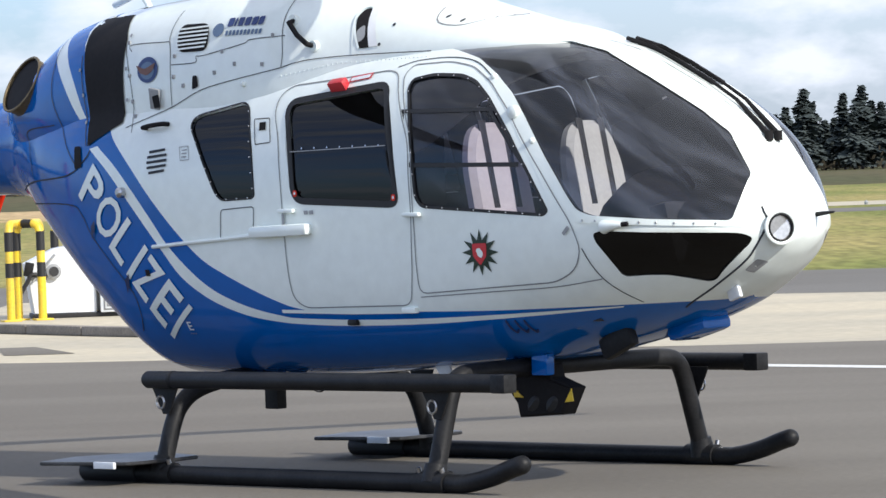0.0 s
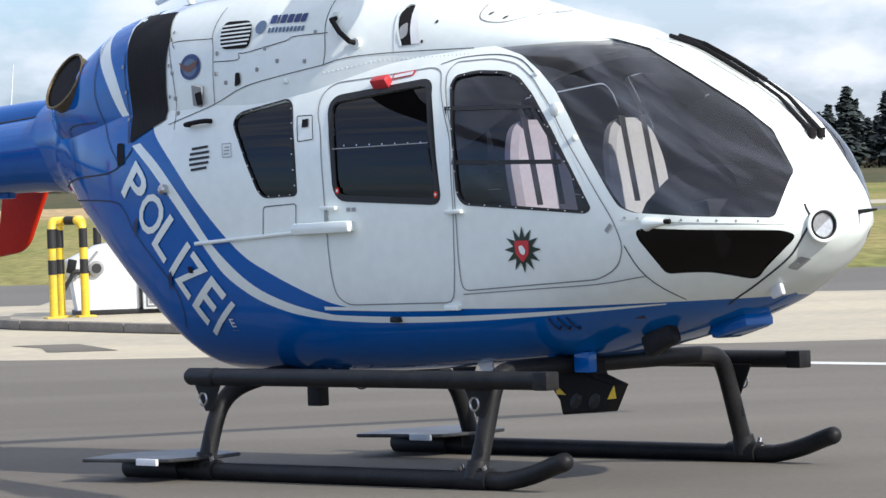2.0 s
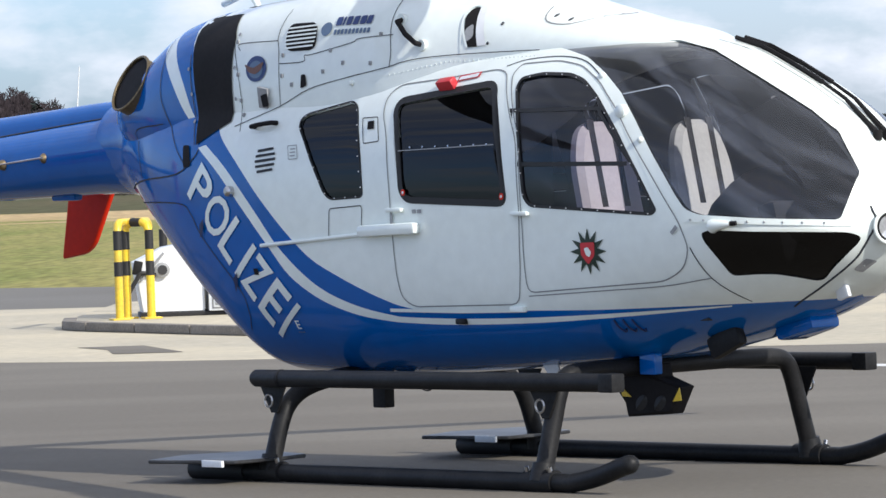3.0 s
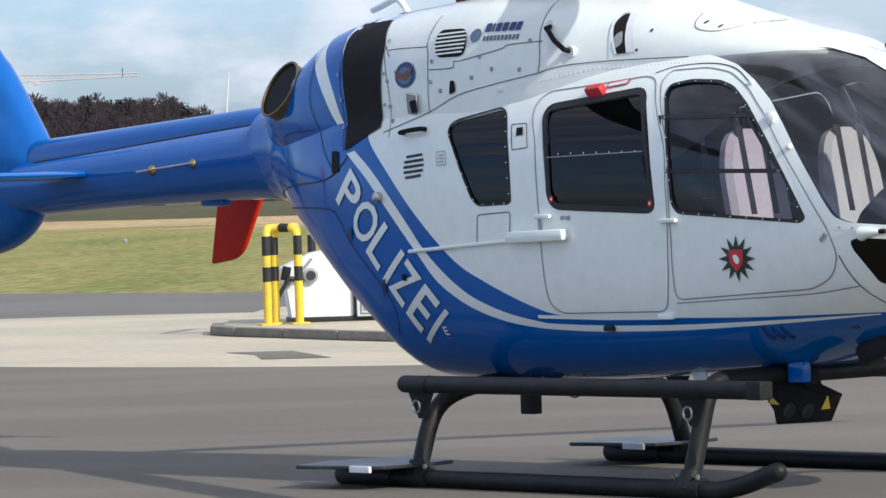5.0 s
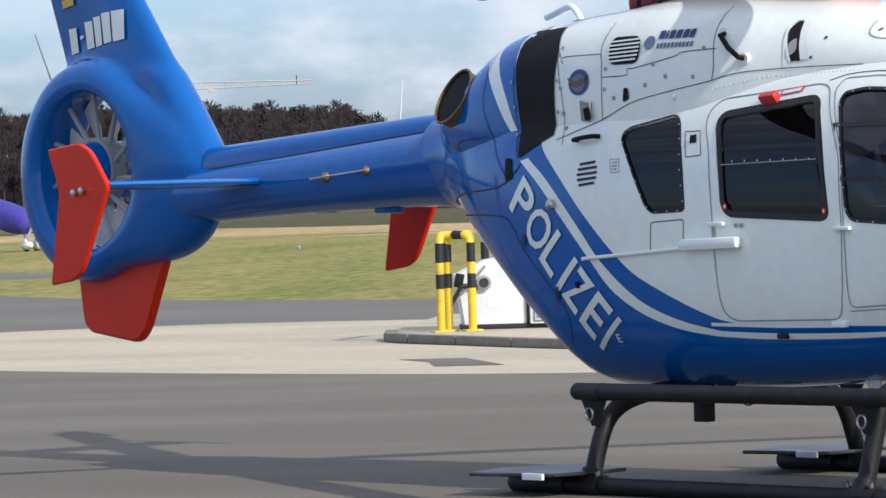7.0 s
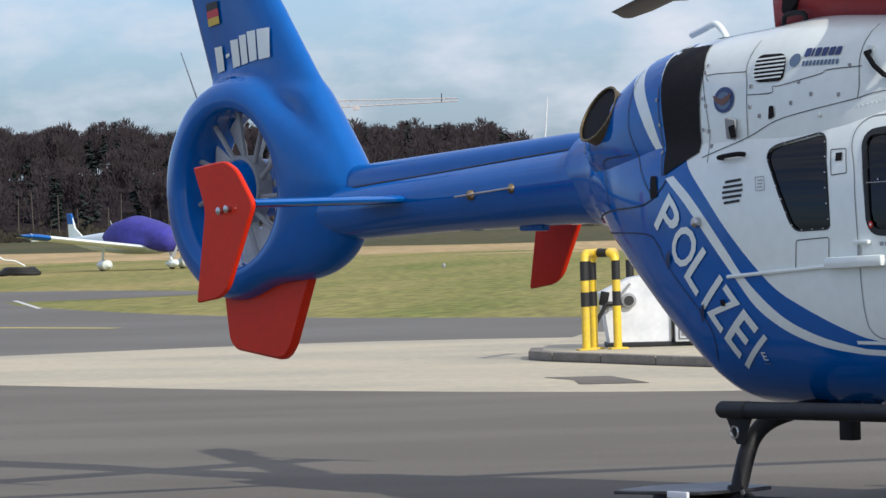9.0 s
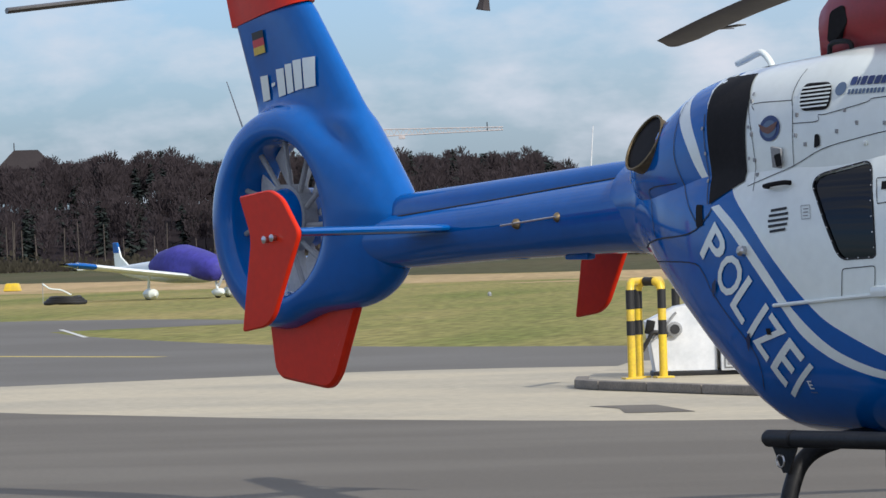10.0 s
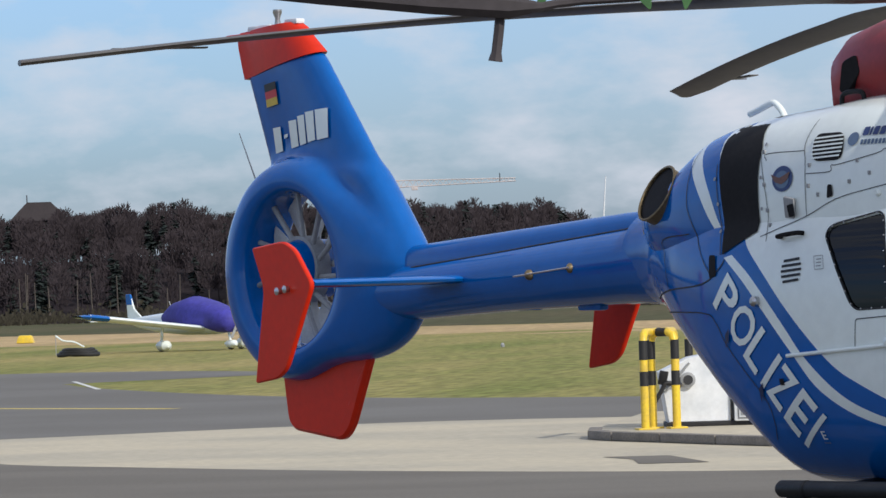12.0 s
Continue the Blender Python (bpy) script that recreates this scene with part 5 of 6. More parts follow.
fitting("boom_rod", tube(bmesh.new(), [(-5.42, -0.265, 1.727), (-4.88, -0.275, 1.768)], 0.006, 6), STEEL, (0, 0, 0), "thin steel rod along the boom")
fitting("fin_light", tube(bmesh.new(), [(-8.17, 0, 3.38), (-8.17, 0, 3.46), (-8.17, 0, 3.50), (-8.17, 0, 3.52)], [0.03, 0.016, 0.03, 0.03], 12), STEEL, (0, 0, 0), "small steel beacon on the fin tip")
for x in (-8.40, -8.28, -7.98):
    fitting("fin_blister", box(bmesh.new(), (0.14, 0.07, 0.035), (x, 0, 3.41 + 0.02 * (x > -8.1)), (0, 0, 0), 0.012), PUMP_WHITE, (0, 0, 0))
fitting("wing_tip_rear", box(bmesh.new(), (0.5, 0.10, 0.03), (-8.45, 0, 3.37), (0, 0, 0), 0.012), RED, (0, 0, 0))
strip("rear_door_gap", smooth_line([(-4.10, 1.569), (-3.683, 1.615), (-3.205, 1.643), (-3.021, 1.726), (-2.971, 1.775)], 4), 0.008, SEAM, 0.004, "gap round the rear hatch")
strip("rear_door_gap", smooth_line([(-3.95, 1.49), (-3.22, 1.484), (-3.064, 1.426), (-2.963, 1.301), (-2.668, 1.027), (-2.64, 0.88), (-2.70, 0.78)], 4), 0.006, SEAM, 0.004, "gap round the rear hatch")
strip("rear_door_gap", smooth_line([(-3.70, 1.63), (-3.74, 1.80), (-3.732, 1.899), (-3.406, 1.924)], 4), 0.006, SEAM, 0.004)
strip("panel_gap", smooth_line([(-3.43, 2.40), (-3.425, 2.276), (-3.43, 2.151), (-3.40, 2.024), (-3.229, 1.80), (-3.12, 1.70)], 4), 0.006, SEAM, 0.004)
strip("panel_gap", smooth_line([(-3.02, 1.80), (-3.08, 2.0), (-3.115, 2.15), (-3.14, 2.30)], 4), 0.006, SEAM, 0.004)
patch("tail_vent", rounded([(-3.12, 1.675), (-3.045, 1.685), (-3.07, 1.80), (-3.135, 1.80)], 0.015), MATT_BLACK, 0.006, "small dark vent")
for x, z in ((-2.70, 2.35), (-2.66, 2.17), (-2.63, 2.03), (-2.60, 1.95), (-2.2, 2.10), (-1.95, 2.16), (-1.8, 2.2), (-1.6, 2.19), (-2.28, 2.15), (-2.28, 2.26), (-1.9, 2.27), (-1.55, 2.34)):
    fitting("cowl_latch", box(bmesh.new(), (0.018, 0.010, 0.022), flank(x, z, 0.003), (0, 0, 0), 0.003), GREY, (0, 0, 0))

for x, z in ((-2.70, 2.39), (-2.69, 2.21), (-2.675, 2.04), (-3.14, 2.22), (-3.10, 2.08), (-3.06, 1.93)):
    patch("panel_screw", disc_at(x, z, 0.011), GREY, 0.008)
strip("stencil_frame", rounded([(-2.155, 1.70), (-2.085, 1.703), (-2.10, 1.775), (-2.17, 1.772)], 0.004), 0.004, GREY, 0.004, "faint stencilled notice", closed=True)
for k in range(3):
    patch("stencil_bar", [(-2.145, 1.715 + 0.018 * k), (-2.105, 1.717 + 0.018 * k), (-2.107, 1.723 + 0.018 * k), (-2.147, 1.721 + 0.018 * k)], GREY, 0.005)
for x in (-1.19, -1.15):
    patch("stencil_bar", [(x, 1.395), (x + 0.03, 1.396), (x + 0.028, 1.416), (x - 0.002, 1.415)], GREY, 0.005)
for x, z in ((-1.73, 2.09), (0.40, 1.73), (0.05, 2.06)):
    fitting("skin_knob", tube(bmesh.new(), [flank(x, z, -0.005), flank(x, z, 0.012), flank(x, z, 0.018)], [0.016, 0.015, 0.008], 12), WHITE, (0, 0, 0), "small round white knob")
patch("cowl_drain", rounded([(-2.125, 2.075), (-2.075, 2.09), (-2.085, 2.15), (-2.12, 2.15)], 0.012), MATT_BLACK, 0.006, "small dark drain opening")
for pts_ in ([(0.655, 1.30), (0.62, 1.265)], [(-1.345, 1.345), (-1.345, 1.40)]):
    strip("hinge_pin", pts_, 0.02, GREY, 0.010, "small grey hinge pin")
part("belly_cable", tube(bmesh.new(), curve_points([(-1.70, -0.30, 0.53), (-1.68, -0.30, 0.46), (-1.63, -0.30, 0.445), (-1.58, -0.30, 0.47), (-1.57, -0.30, 0.53)], 5), 0.004, 6), RUBBER, heli, "thin hanging cable loop")
fitting("belly_plug", box(bmesh.new(), (0.12, 0.06, 0.07), (-1.82, -0.30, 0.50), (0, 0, 0), 0.012), BLACK, (0, 0, 0), "small black belly fitting")
patch("nose_vent", rounded([(1.34, 1.045), (1.415, 1.10), (1.40, 1.115), (1.33, 1.06)], 0.008), GREY, 0.004, "grey flush vent under the nose lamp")

# ---- fuel point behind the helicopter ----
island = thing("fuel_island", "low concrete island with stone kerb round the fuel pump", "kerb")
edge = [(-5.55, 51.6), (-5.40, 50.2), (-4.9, 49.3), (-4.04, 48.0), (-3.3, 46.7), (-2.2, 46.2), (-1.6, 47.5), (-1.6, 58)]
edge = edge[:7] + [(-1.8, 58), (-5.6, 58)]
bm = bmesh.new()
slab(bm, rounded(edge, [0.5, 0.5, 0.2, 0.2, 0.2, 0.2, 0.3, 0.1, 0.1]), (0, 0, 0.045), "z", 0.09, 0.02)
part("island_slab", bm, CONCRETE, island, "pale concrete island top")
pts = [Vector((*p, 0)) for p in smooth_line(edge[:7], 6)]
for a, b in zip(pts[0::5], pts[5::5]):
    d = b - a
    if d.length > 0.3:
        m = (a + b) / 2
        part("kerb_stone", box(bmesh.new(), (d.length - 0.02, 0.16, 0.10), (m.x, m.y, 0.047), (0, 0, math.degrees(math.atan2(d.y, d.x))), 0.018), KERB, island)


def hoop(a, b, h, label):
    """A bent bollard hoop with black bands and foot plates."""
    a, b = Vector((*a, 0.09)), Vector((*b, 0.09))
    top = Vector((0, 0, h))
    d = (b - a).normalized()
    ob = thing("bollard_hoop", label, "bollard", group="bollards round the pump")
    line = [a, a + top * 0.5, a + top * 0.9, a + top * 0.97 + d * 0.03, a + top + d * 0.10, b + top - d * 0.10, b + top * 0.97 - d * 0.03, b + top * 0.9, b + top * 0.5, b]
    part("hoop_tube", tube(bmesh.new(), line, 0.047, 14), YELLOW, ob, "yellow bent steel tube")
    for p in (a, b):
        for z0, z1 in ((0.45, 0.60), (0.72, 0.92)):
            part("black_band", tube(bmesh.new(), [p + top * z0, p + top * z1], 0.049, 14), RUBBER, ob, "black painted band")
        part("foot_plate", box(bmesh.new(), (0.2, 0.2, 0.02), p + Vector((0, 0, 0.01)), (0, 0, 20), 0.004), YELLOW, ob)
    m = (a + b) / 2 + top
    part("black_band", tube(bmesh.new(), [m - d * 0.07, m + d * 0.07], 0.049, 14), RUBBER, ob, "black painted band")


hoop((-4.85, 50.2), (-4.64, 51.8), 1.08, "yellow and black bollard hoop on the fuel island")
hoop((-4.80, 50.6), (-4.515, 50.4), 1.08, "yellow and black bollard hoop before the pump")
hoop((-4.60, 53.2), (-4.1, 53.2), 1.05, "yellow and black bollard hoop behind the pump")
pump = thing("fuel_pump", "white metal fuel dispenser with hose reel on the island", "fuel pump", pose(-4.06, 51.35, 0.09, 0, 0, 8))
part("plinth", box(bmesh.new(), (1.35, 0.8, 0.05), (0, 0, 0.025), (0, 0, 0), 0.008), RUBBER, pump, "dark plinth")
bm = bmesh.new()
slab(bm, [(-0.65, 0.05), (0.05, 0.05), (0.05, 0.86), (-0.40, 0.78), (-0.74, 0.62), (-0.72, 0.50)], (0, 0, 0), "y", 0.75, 0.012)
part("pump_body", bm, PUMP_WHITE, pump, "white body with sloping shoulder")
part("pump_cabinet", box(bmesh.new(), (0.62, 0.80, 0.90), (0.40, -0.06, 0.50), (0, 0, 0), 0.015), PUMP_WHITE, pump, "white cabinet standing proud of the body")
part("pump_head", box(bmesh.new(), (0.30, 0.40, 0.36), (0.02, 0.05, 1.02), (0, 0, 0), 0.02), PUMP_WHITE, pump, "white display head")
part("head_display", box(bmesh.new(), (0.20, 0.012, 0.14), (0.02, -0.155, 1.04), (0, 0, 0), 0.004), DARK_GREY, pump, "dark display")
door = part("cabinet_door", box(bmesh.new(), (0.52, 0.025, 0.66), (0.40, -0.47, 0.42), (0, 0, 0), 0.008), PUMP_WHITE, pump, "white cabinet door")
part("door_frame", box(bmesh.new(), (0.55, 0.012, 0.69), (0.40, -0.461, 0.42), (0, 0, 0), 0.003), GREY, pump, "grey shadow gap round the door")
part("door_window", box(bmesh.new(), (0.22, 0.012, 0.15), (0.27, -0.486, 0.19), (0, 0, 0), 0.004), GREY, door, "small grey window")
part("door_latch", box(bmesh.new(), (0.03, 0.03, 0.10), (0.62, -0.49, 0.50), (0, 0, 0), 0.006), GREY, door)
reel = part("hose_reel", tube(bmesh.new(), [(-0.42, -0.37, 0.53), (-0.42, -0.43, 0.53), (-0.42, -0.44, 0.53)], [0.085, 0.085, 0.06], 24), GREY, pump, "round grey hose reel")
part("reel_face", tube(bmesh.new(), [(-0.42, -0.435, 0.53), (-0.42, -0.447, 0.53)], 0.055, 20), DARK_GREY, reel)
part("hose", tube(bmesh.new(), curve_points([(-0.50, -0.40, 0.47), (-0.66, -0.42, 0.50), (-0.72, -0.43, 0.42), (-0.84, -0.45, 0.22), (-0.90, -0.45, 0.02)], 5), 0.026, 8), RUBBER, pump, "black fuel hose")
part("reel_stay", tube(bmesh.new(), [(-0.66, -0.40, 0.42), (-0.40, -0.40, 0.72)], 0.014, 8), GREY, pump)
part("nozzle_holster", box(bmesh.new(), (0.10, 0.06, 0.16), (-0.70, -0.40, 0.56), (0, 12, 0), 0.012), BLACK, pump)

# ---- parked light aeroplane under a cover ----
plane = thing("light_aeroplane", "white and blue low-wing light aeroplane under a purple-blue cockpit cover", "aeroplane", pose(-33.67, 172.3, 0, 0, 0, -49.4) @ Matrix.Diagonal((1.146, 1.146, 0.99, 1)))
COVER = material("purple_blue_cover", (0.05, 0.045, 0.33), 0.7, vary=0.2, scale=1.5, fine=6, bump=0.03)
ring_body("fuselage", [oval(*s, n=20, power=2.4) for s in ((-5.3, 1.20, 0.05, 0.10), (-4.5, 1.15, 0.14, 0.22), (-3.0, 1.10, 0.36, 0.38), (-1.2, 1.10, 0.52, 0.50), (0.8, 1.08, 0.52, 0.48), (1.8, 1.06, 0.42, 0.36), (2.05, 1.06, 0.22, 0.20))], WHITE, plane, "white fuselage")
ring_body("cockpit_cover", [oval(*s, n=22, power=2.5) for s in ((-2.3, 1.22, 0.40, 0.36), (-1.6, 1.33, 0.58, 0.58), (-0.5, 1.42, 0.62, 0.70), (0.5, 1.30, 0.60, 0.62), (1.5, 1.16, 0.54, 0.50), (1.95, 1.10, 0.44, 0.42), (2.12, 1.08, 0.26, 0.25), (2.16, 1.08, 0.05, 0.05))], COVER, plane, "purple-blue fabric cover")
for s in (-1, 1):
    bm, rings = bmesh.new(), []
    for y, le, te in ((0.4, 0.9, -0.75), (2.4, 0.75, -0.75), (4.2, 0.70, -0.72), (4.6, 0.55, -0.62)):
        rings.append([bm.verts.new(p) for p in wing_ring(le, te, 0.22, lambda x, h, y=y: (x, s * y, 0.80 + 0.135 * y + h), 8)])
    for a, b in zip(rings, rings[1:]):
        for k in range(len(a)):
            bm.faces.new((a[k], a[(k + 1) % len(a)], b[(k + 1) % len(a)], b[k]))
    wing = part("wing", bm, WHITE, plane, "white tapered wing")
    bm = bmesh.new()
    rings = [[bm.verts.new(p) for p in wing_ring(le, te, 0.22 * k, lambda x, h, y=y: (x, s * y, 0.80 + 0.135 * y + h), 8)] for y, le, te, k in ((4.0, 0.74, -0.75, 1.1), (4.5, 0.66, -0.70, 1.1), (4.85, 0.30, -0.5, 0.3))]
    for a, b in zip(rings, rings[1:]):
        for k in range(len(a)):
            bm.faces.new((a[k], a[(k + 1) % len(a)], b[(k + 1) % len(a)], b[k]))
    part("wing_tip", bm, BLUE, wing, "blue wing tip")
    bm = bmesh.new()
    rings = [[bm.verts.new(p) for p in wing_ring(-4.6, -5.25, 0.06, lambda x, h, y=y: (x, s * y, 1.22 + h), 6)] for y in (0.05, 1.9)]
    for k in range(len(rings[0])):
        bm.faces.new((rings[0][k], rings[0][(k + 1) % len(rings[0])], rings[1][(k + 1) % len(rings[0])], rings[1][k]))
    part("stabiliser", bm, WHITE, plane, "white tailplane")
    leg = part("main_leg", tube(bmesh.new(), [(-0.25, s * 1.5, 0.95), (-0.25, s * 1.55, 0.25)], 0.05, 8), WHITE, plane)
    part("wheel_fairing", tube(bmesh.new(), [(0.25, s * 1.55, 0.20), (0.1, s * 1.55, 0.22), (-0.25, s * 1.55, 0.22), (-0.6, s * 1.55, 0.24)], [0.05, 0.20, 0.21, 0.03], 12), WHITE, leg, "white wheel fairing")
    part("tyre", tube(bmesh.new(), [(-0.25, s * 1.55 - 0.06, 0.15), (-0.25, s * 1.55 + 0.06, 0.15)], 0.15, 16), RUBBER, leg)
leg = part("nose_leg", tube(bmesh.new(), [(1.55, 0, 0.95), (1.75, 0, 0.25)], 0.045, 8), WHITE, plane)
part("wheel_fairing", tube(bmesh.new(), [(2.1, 0, 0.20), (1.95, 0, 0.22), (1.65, 0, 0.22), (1.35, 0, 0.24)], [0.04, 0.16, 0.16, 0.03], 12), WHITE, leg, "white wheel fairing")
part("tyre", tube(bmesh.new(), [(1.75, -0.05, 0.14), (1.75, 0.05, 0.14)], 0.14, 16), RUBBER, leg)
bm = bmesh.new()
slab(bm, rounded([(-4.2, 1.25), (-4.9, 1.7), (-5.15, 2.25), (-5.45, 2.25), (-5.35, 1.2)], 0.05), (0, 0, 0), "y", 0.07, 0.02)
tail = part("fin", bm, WHITE, plane, "white swept fin")
bm = bmesh.new()
slab(bm, rounded([(-4.98, 1.85), (-5.16, 2.29), (-5.47, 2.29), (-5.43, 1.85)], 0.04), (0, 0, 0), "y", 0.085, 0.02)
part("fin_tip", bm, BLUE, tail, "blue fin tip")
part("propeller_blade", box(bmesh.new(), (0.03, 0.10, 1.1), (2.18, 0, 0.95), (-24, 0, 0), 0.01), GREY, plane)
for x in (-2.6, -1.9):
    part("aerial", tube(bmesh.new(), [(x, 0.3, 1.35), (x - 0.35, 0.3, 1.95)], 0.02, 6), GREY, plane)
tyre = thing("tyre_heap", "dark heap of rubber hose lying on the grass", "heap", pose(-36.5, 162.5, 0))
for k in range(3):
    part("coil", tube(bmesh.new(), [((0.75 - 0.1 * k) * math.cos(a), 0.5 * math.sin(a), 0.07 + 0.08 * k + 0.02 * math.sin(3 * a)) for a in (2 * math.pi * j / 20 for j in range(21))], 0.075, 8, False), RUBBER, tyre)
tape = thing("barrier_tape", "fluttering white tape on a thin stake", "tape", pose(-38.6, 168, 0))
part("stake", tube(bmesh.new(), [(0, 0, 0), (0, 0, 0.8)], 0.015, 6), GREY, tape)
part("tape", tube(bmesh.new(), curve_points([(0, 0, 0.75), (0.3, 0, 0.55), (0.7, 0, 0.5), (1.1, 0, 0.3)], 4), 0.035, 5), WHITE, tape)
mark = thing("field_marker", "small yellow runway marker in the grass", "marker", pose(-58, 245, 0))
part("marker_body", box(bmesh.new(), (1.0, 0.7, 0.45), (0, 0, 0.22), (0, 0, 0), 0.1, 0.7), YELLOW, mark)
for x, y in ((-19.2, 150), (-9.5, 140), (14, 150)):
    m = thing("field_light", "small pale airfield light in the grass", "airfield light", pose(x, y, 0), "airfield lights")
    part("lamp_body", tube(bmesh.new(), [(0, 0, 0), (0, 0, 0.08), (0, 0, 0.14)], [0.06, 0.07, 0.03], 10), GREY, m)

# ---- distance: wooded hill, houses, crane, mast ----
rng = np.random.default_rng(7)
SOIL = material("leaf_litter", (0.030, 0.024, 0.027), 0.95, vary=0.2, scale=0.05, fine=0.6, specular=0.05)
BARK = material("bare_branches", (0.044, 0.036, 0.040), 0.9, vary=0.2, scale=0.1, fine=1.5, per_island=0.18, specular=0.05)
FIR = material("dark_conifer", (0.036, 0.046, 0.043), 0.9, vary=0.25, scale=0.2, fine=2.0, per_island=0.2, specular=0.05)
PALE_BARK = material("pale_birch_bark", (0.13, 0.11, 0.095), 0.9, vary=0.2, specular=0.1)
SCRUB = material("winter_scrub", (0.060, 0.054, 0.040), 0.95, vary=0.25, scale=0.1, fine=1.2, per_island=0.35, specular=0.05)


def hill_height(az):
    """Height of the wooded ridge above the field, by its bearing in degrees to the left."""
    return 11.0 * (1 / (1 + math.exp(-(az - 6.0) / 0.35))) * (0.94 + 0.05 * math.sin(az * 2.3) + 0.03 * math.sin(az * 5.1)) + 1.0


def polar(az, d, z=0.0):
    return Vector((-d * math.sin(radians(az)), d * math.cos(radians(az)), z))


azs = [-14 + 0.5 * k for k in range(70)]
verts, faces = [], []
for i, az in enumerate(azs):
    for d, k in ((700, -0.02), (730, 0.35), (780, 0.8), (850, 1.0), (1100, 1.0), (1400, 0.0)):
        verts.append(polar(az, d, hill_height(az) * k))
    if i:
        for j in range(5):
            faces.append((6 * i - 6 + j, 6 * i + j, 6 * i + j + 1, 6 * i - 5 + j))
tagged(mesh_ob("hill", verts, faces, SOIL), "low brown wooded hill beyond the airfield", "hill", kind="structure")


def add_quad(vs, fs, c, a, b):
    n = len(vs)
    vs += [c - a - b, c + a - b, c + a + b, c - a + b]
    fs.append((n, n + 1, n + 2, n + 3))


def stem(vs, fs, p, q, r0, r1):
    d = (q - p).normalized()
    u = d.orthogonal().normalized()
    w = d.cross(u)
    n = len(vs)
    for c, r in ((p, r0), (q, r1)):
        vs += [c + (u * math.cos(a) + w * math.sin(a)) * r for a in (0, 2.1, 4.2)]
    for k in range(3):
        fs.append((n + k, n + (k + 1) % 3, n + 3 + (k + 1) % 3, n + 3 + k))


def bare_tree(vs, fs, base, h, twigs):
    """A leafless tree: trunk, limbs and a haze of fine twigs."""
    stem(vs, fs, base, base + Vector((rng.normal(0, 0.3), 0, h * 0.75)), h * 0.016, h * 0.006)
    for _ in range(9):
        z = rng.uniform(0.28, 0.72) * h
        a = rng.uniform(0, 6.28)
        l = rng.uniform(0.2, 0.36) * h
        p = base + Vector((0, 0, z))
        q = p + Vector((math.cos(a) * l * 0.75, math.sin(a) * l * 0.75, l * rng.uniform(0.4, 0.9)))
        stem(vs, fs, p, q, h * 0.007, h * 0.002)
    for _ in range(twigs):
        a, r, t = rng.uniform(0, 6.28), rng.uniform(0, 1) ** 0.6, rng.uniform(0.30, 1.0)
        wide = 0.30 * h * math.sin(math.pi * min(1, max(0.05, (t - 0.22) / 0.80))) ** 0.6
        c = base + Vector((math.cos(a) * r * wide, math.sin(a) * r * wide, t * h))
        l = rng.uniform(0.03, 0.07) * h
        d = Vector((math.cos(a) * 0.6 + rng.normal(0, 0.3), rng.normal(0, 0.2), 1)).normalized() * l
        add_quad(vs, fs, c, d.orthogonal().normalized() * 0.0065 * h, d)


def fir_tree(vs, fs, base, h, n, wide=0.24):
    """A conifer: trunk and tiers of drooping needle fans with gaps."""
    stem(vs, fs, base, base + Vector((0, 0, h)), h * 0.018, h * 0.003)
    for k in range(n):
        t = rng.uniform(0.10, 1.0)
        a = rng.uniform(0, 6.28)
        reach = h * wide * (1.04 - t) ** 0.62 * rng.uniform(0.35, 1.2) * (0.85 + 0.25 * math.sin(17 * t + a + h))
        o = Vector((math.cos(a), math.sin(a), 0))
        c = base + Vector((0, 0, t * h)) + o * reach * 0.55 - Vector((0, 0, reach * 0.10))
        add_quad(vs, fs, c, o * reach * 0.45 - Vector((0, 0, reach * 0.12)), Vector((-o.y, o.x, rng.uniform(-0.6, 0.6))).normalized() * h * rng.uniform(0.012, 0.06))


def stuff(name, vs, fs, mat, label, category):
    return tagged(mesh_ob(name, vs, fs, mat, smooth=False), label, category, kind="stuff")


bare_v, bare_f, fir_v, fir_f, pale_v, pale_f, scrub_v, scrub_f = [], [], [], [], [], [], [], []
for k in range(820):
    az = rng.uniform(3.0, 16.5)
    u = rng.uniform(0, 1)
    d = 705 + 150 * u
    hz = hill_height(az) * min(1.0, max(0, (d - 702) / 75))
    h = rng.uniform(7.2, 9.2) * (1.06 if u > 0.85 else 1.0)
    if az < 6.2:
        h *= 0.75
    if rng.uniform() < 0.28 and u < 0.8:
        fir_tree(fir_v, fir_f, polar(az, d, hz - 0.5), h * 0.95, 130)
    else:
        bare_tree(bare_v, bare_f, polar(az, d, hz - 0.5), h, 230)
for k in range(300):
    az = 4.0 + 12.5 * (k + rng.uniform(0, 1)) / 300
    bare_tree(bare_v, bare_f, polar(az, rng.uniform(835, 875), hill_height(az) - 0.5), rng.uniform(7.6, 9.0) * (0.75 if az < 6.2 else 1), 200)
for k in range(240):
    az = rng.uniform(-9.0, 3.2)
    d = rng.uniform(620, 760)
    (fir_tree(fir_v, fir_f, polar(az, d, -0.3), rng.uniform(4, 6), 80) if rng.uniform() < 0.3 else bare_tree(bare_v, bare_f, polar(az, d, -0.3), rng.uniform(4.5, 7.5), 130))
for k in range(46):
    az = rng.uniform(-6.2, -3.9)
    bare_tree(bare_v, bare_f, polar(az, rng.uniform(582, 600), -0.3), rng.uniform(3.6, 5.6), 150)
for k in range(26):
    az = rng.uniform(7.5, 14)
    p = polar(az, rng.uniform(696, 706), 0)
    stem(pale_v, pale_f, p, p + Vector((rng.normal(0, 0.2), 0, rng.uniform(4, 8))), 0.16, 0.08)
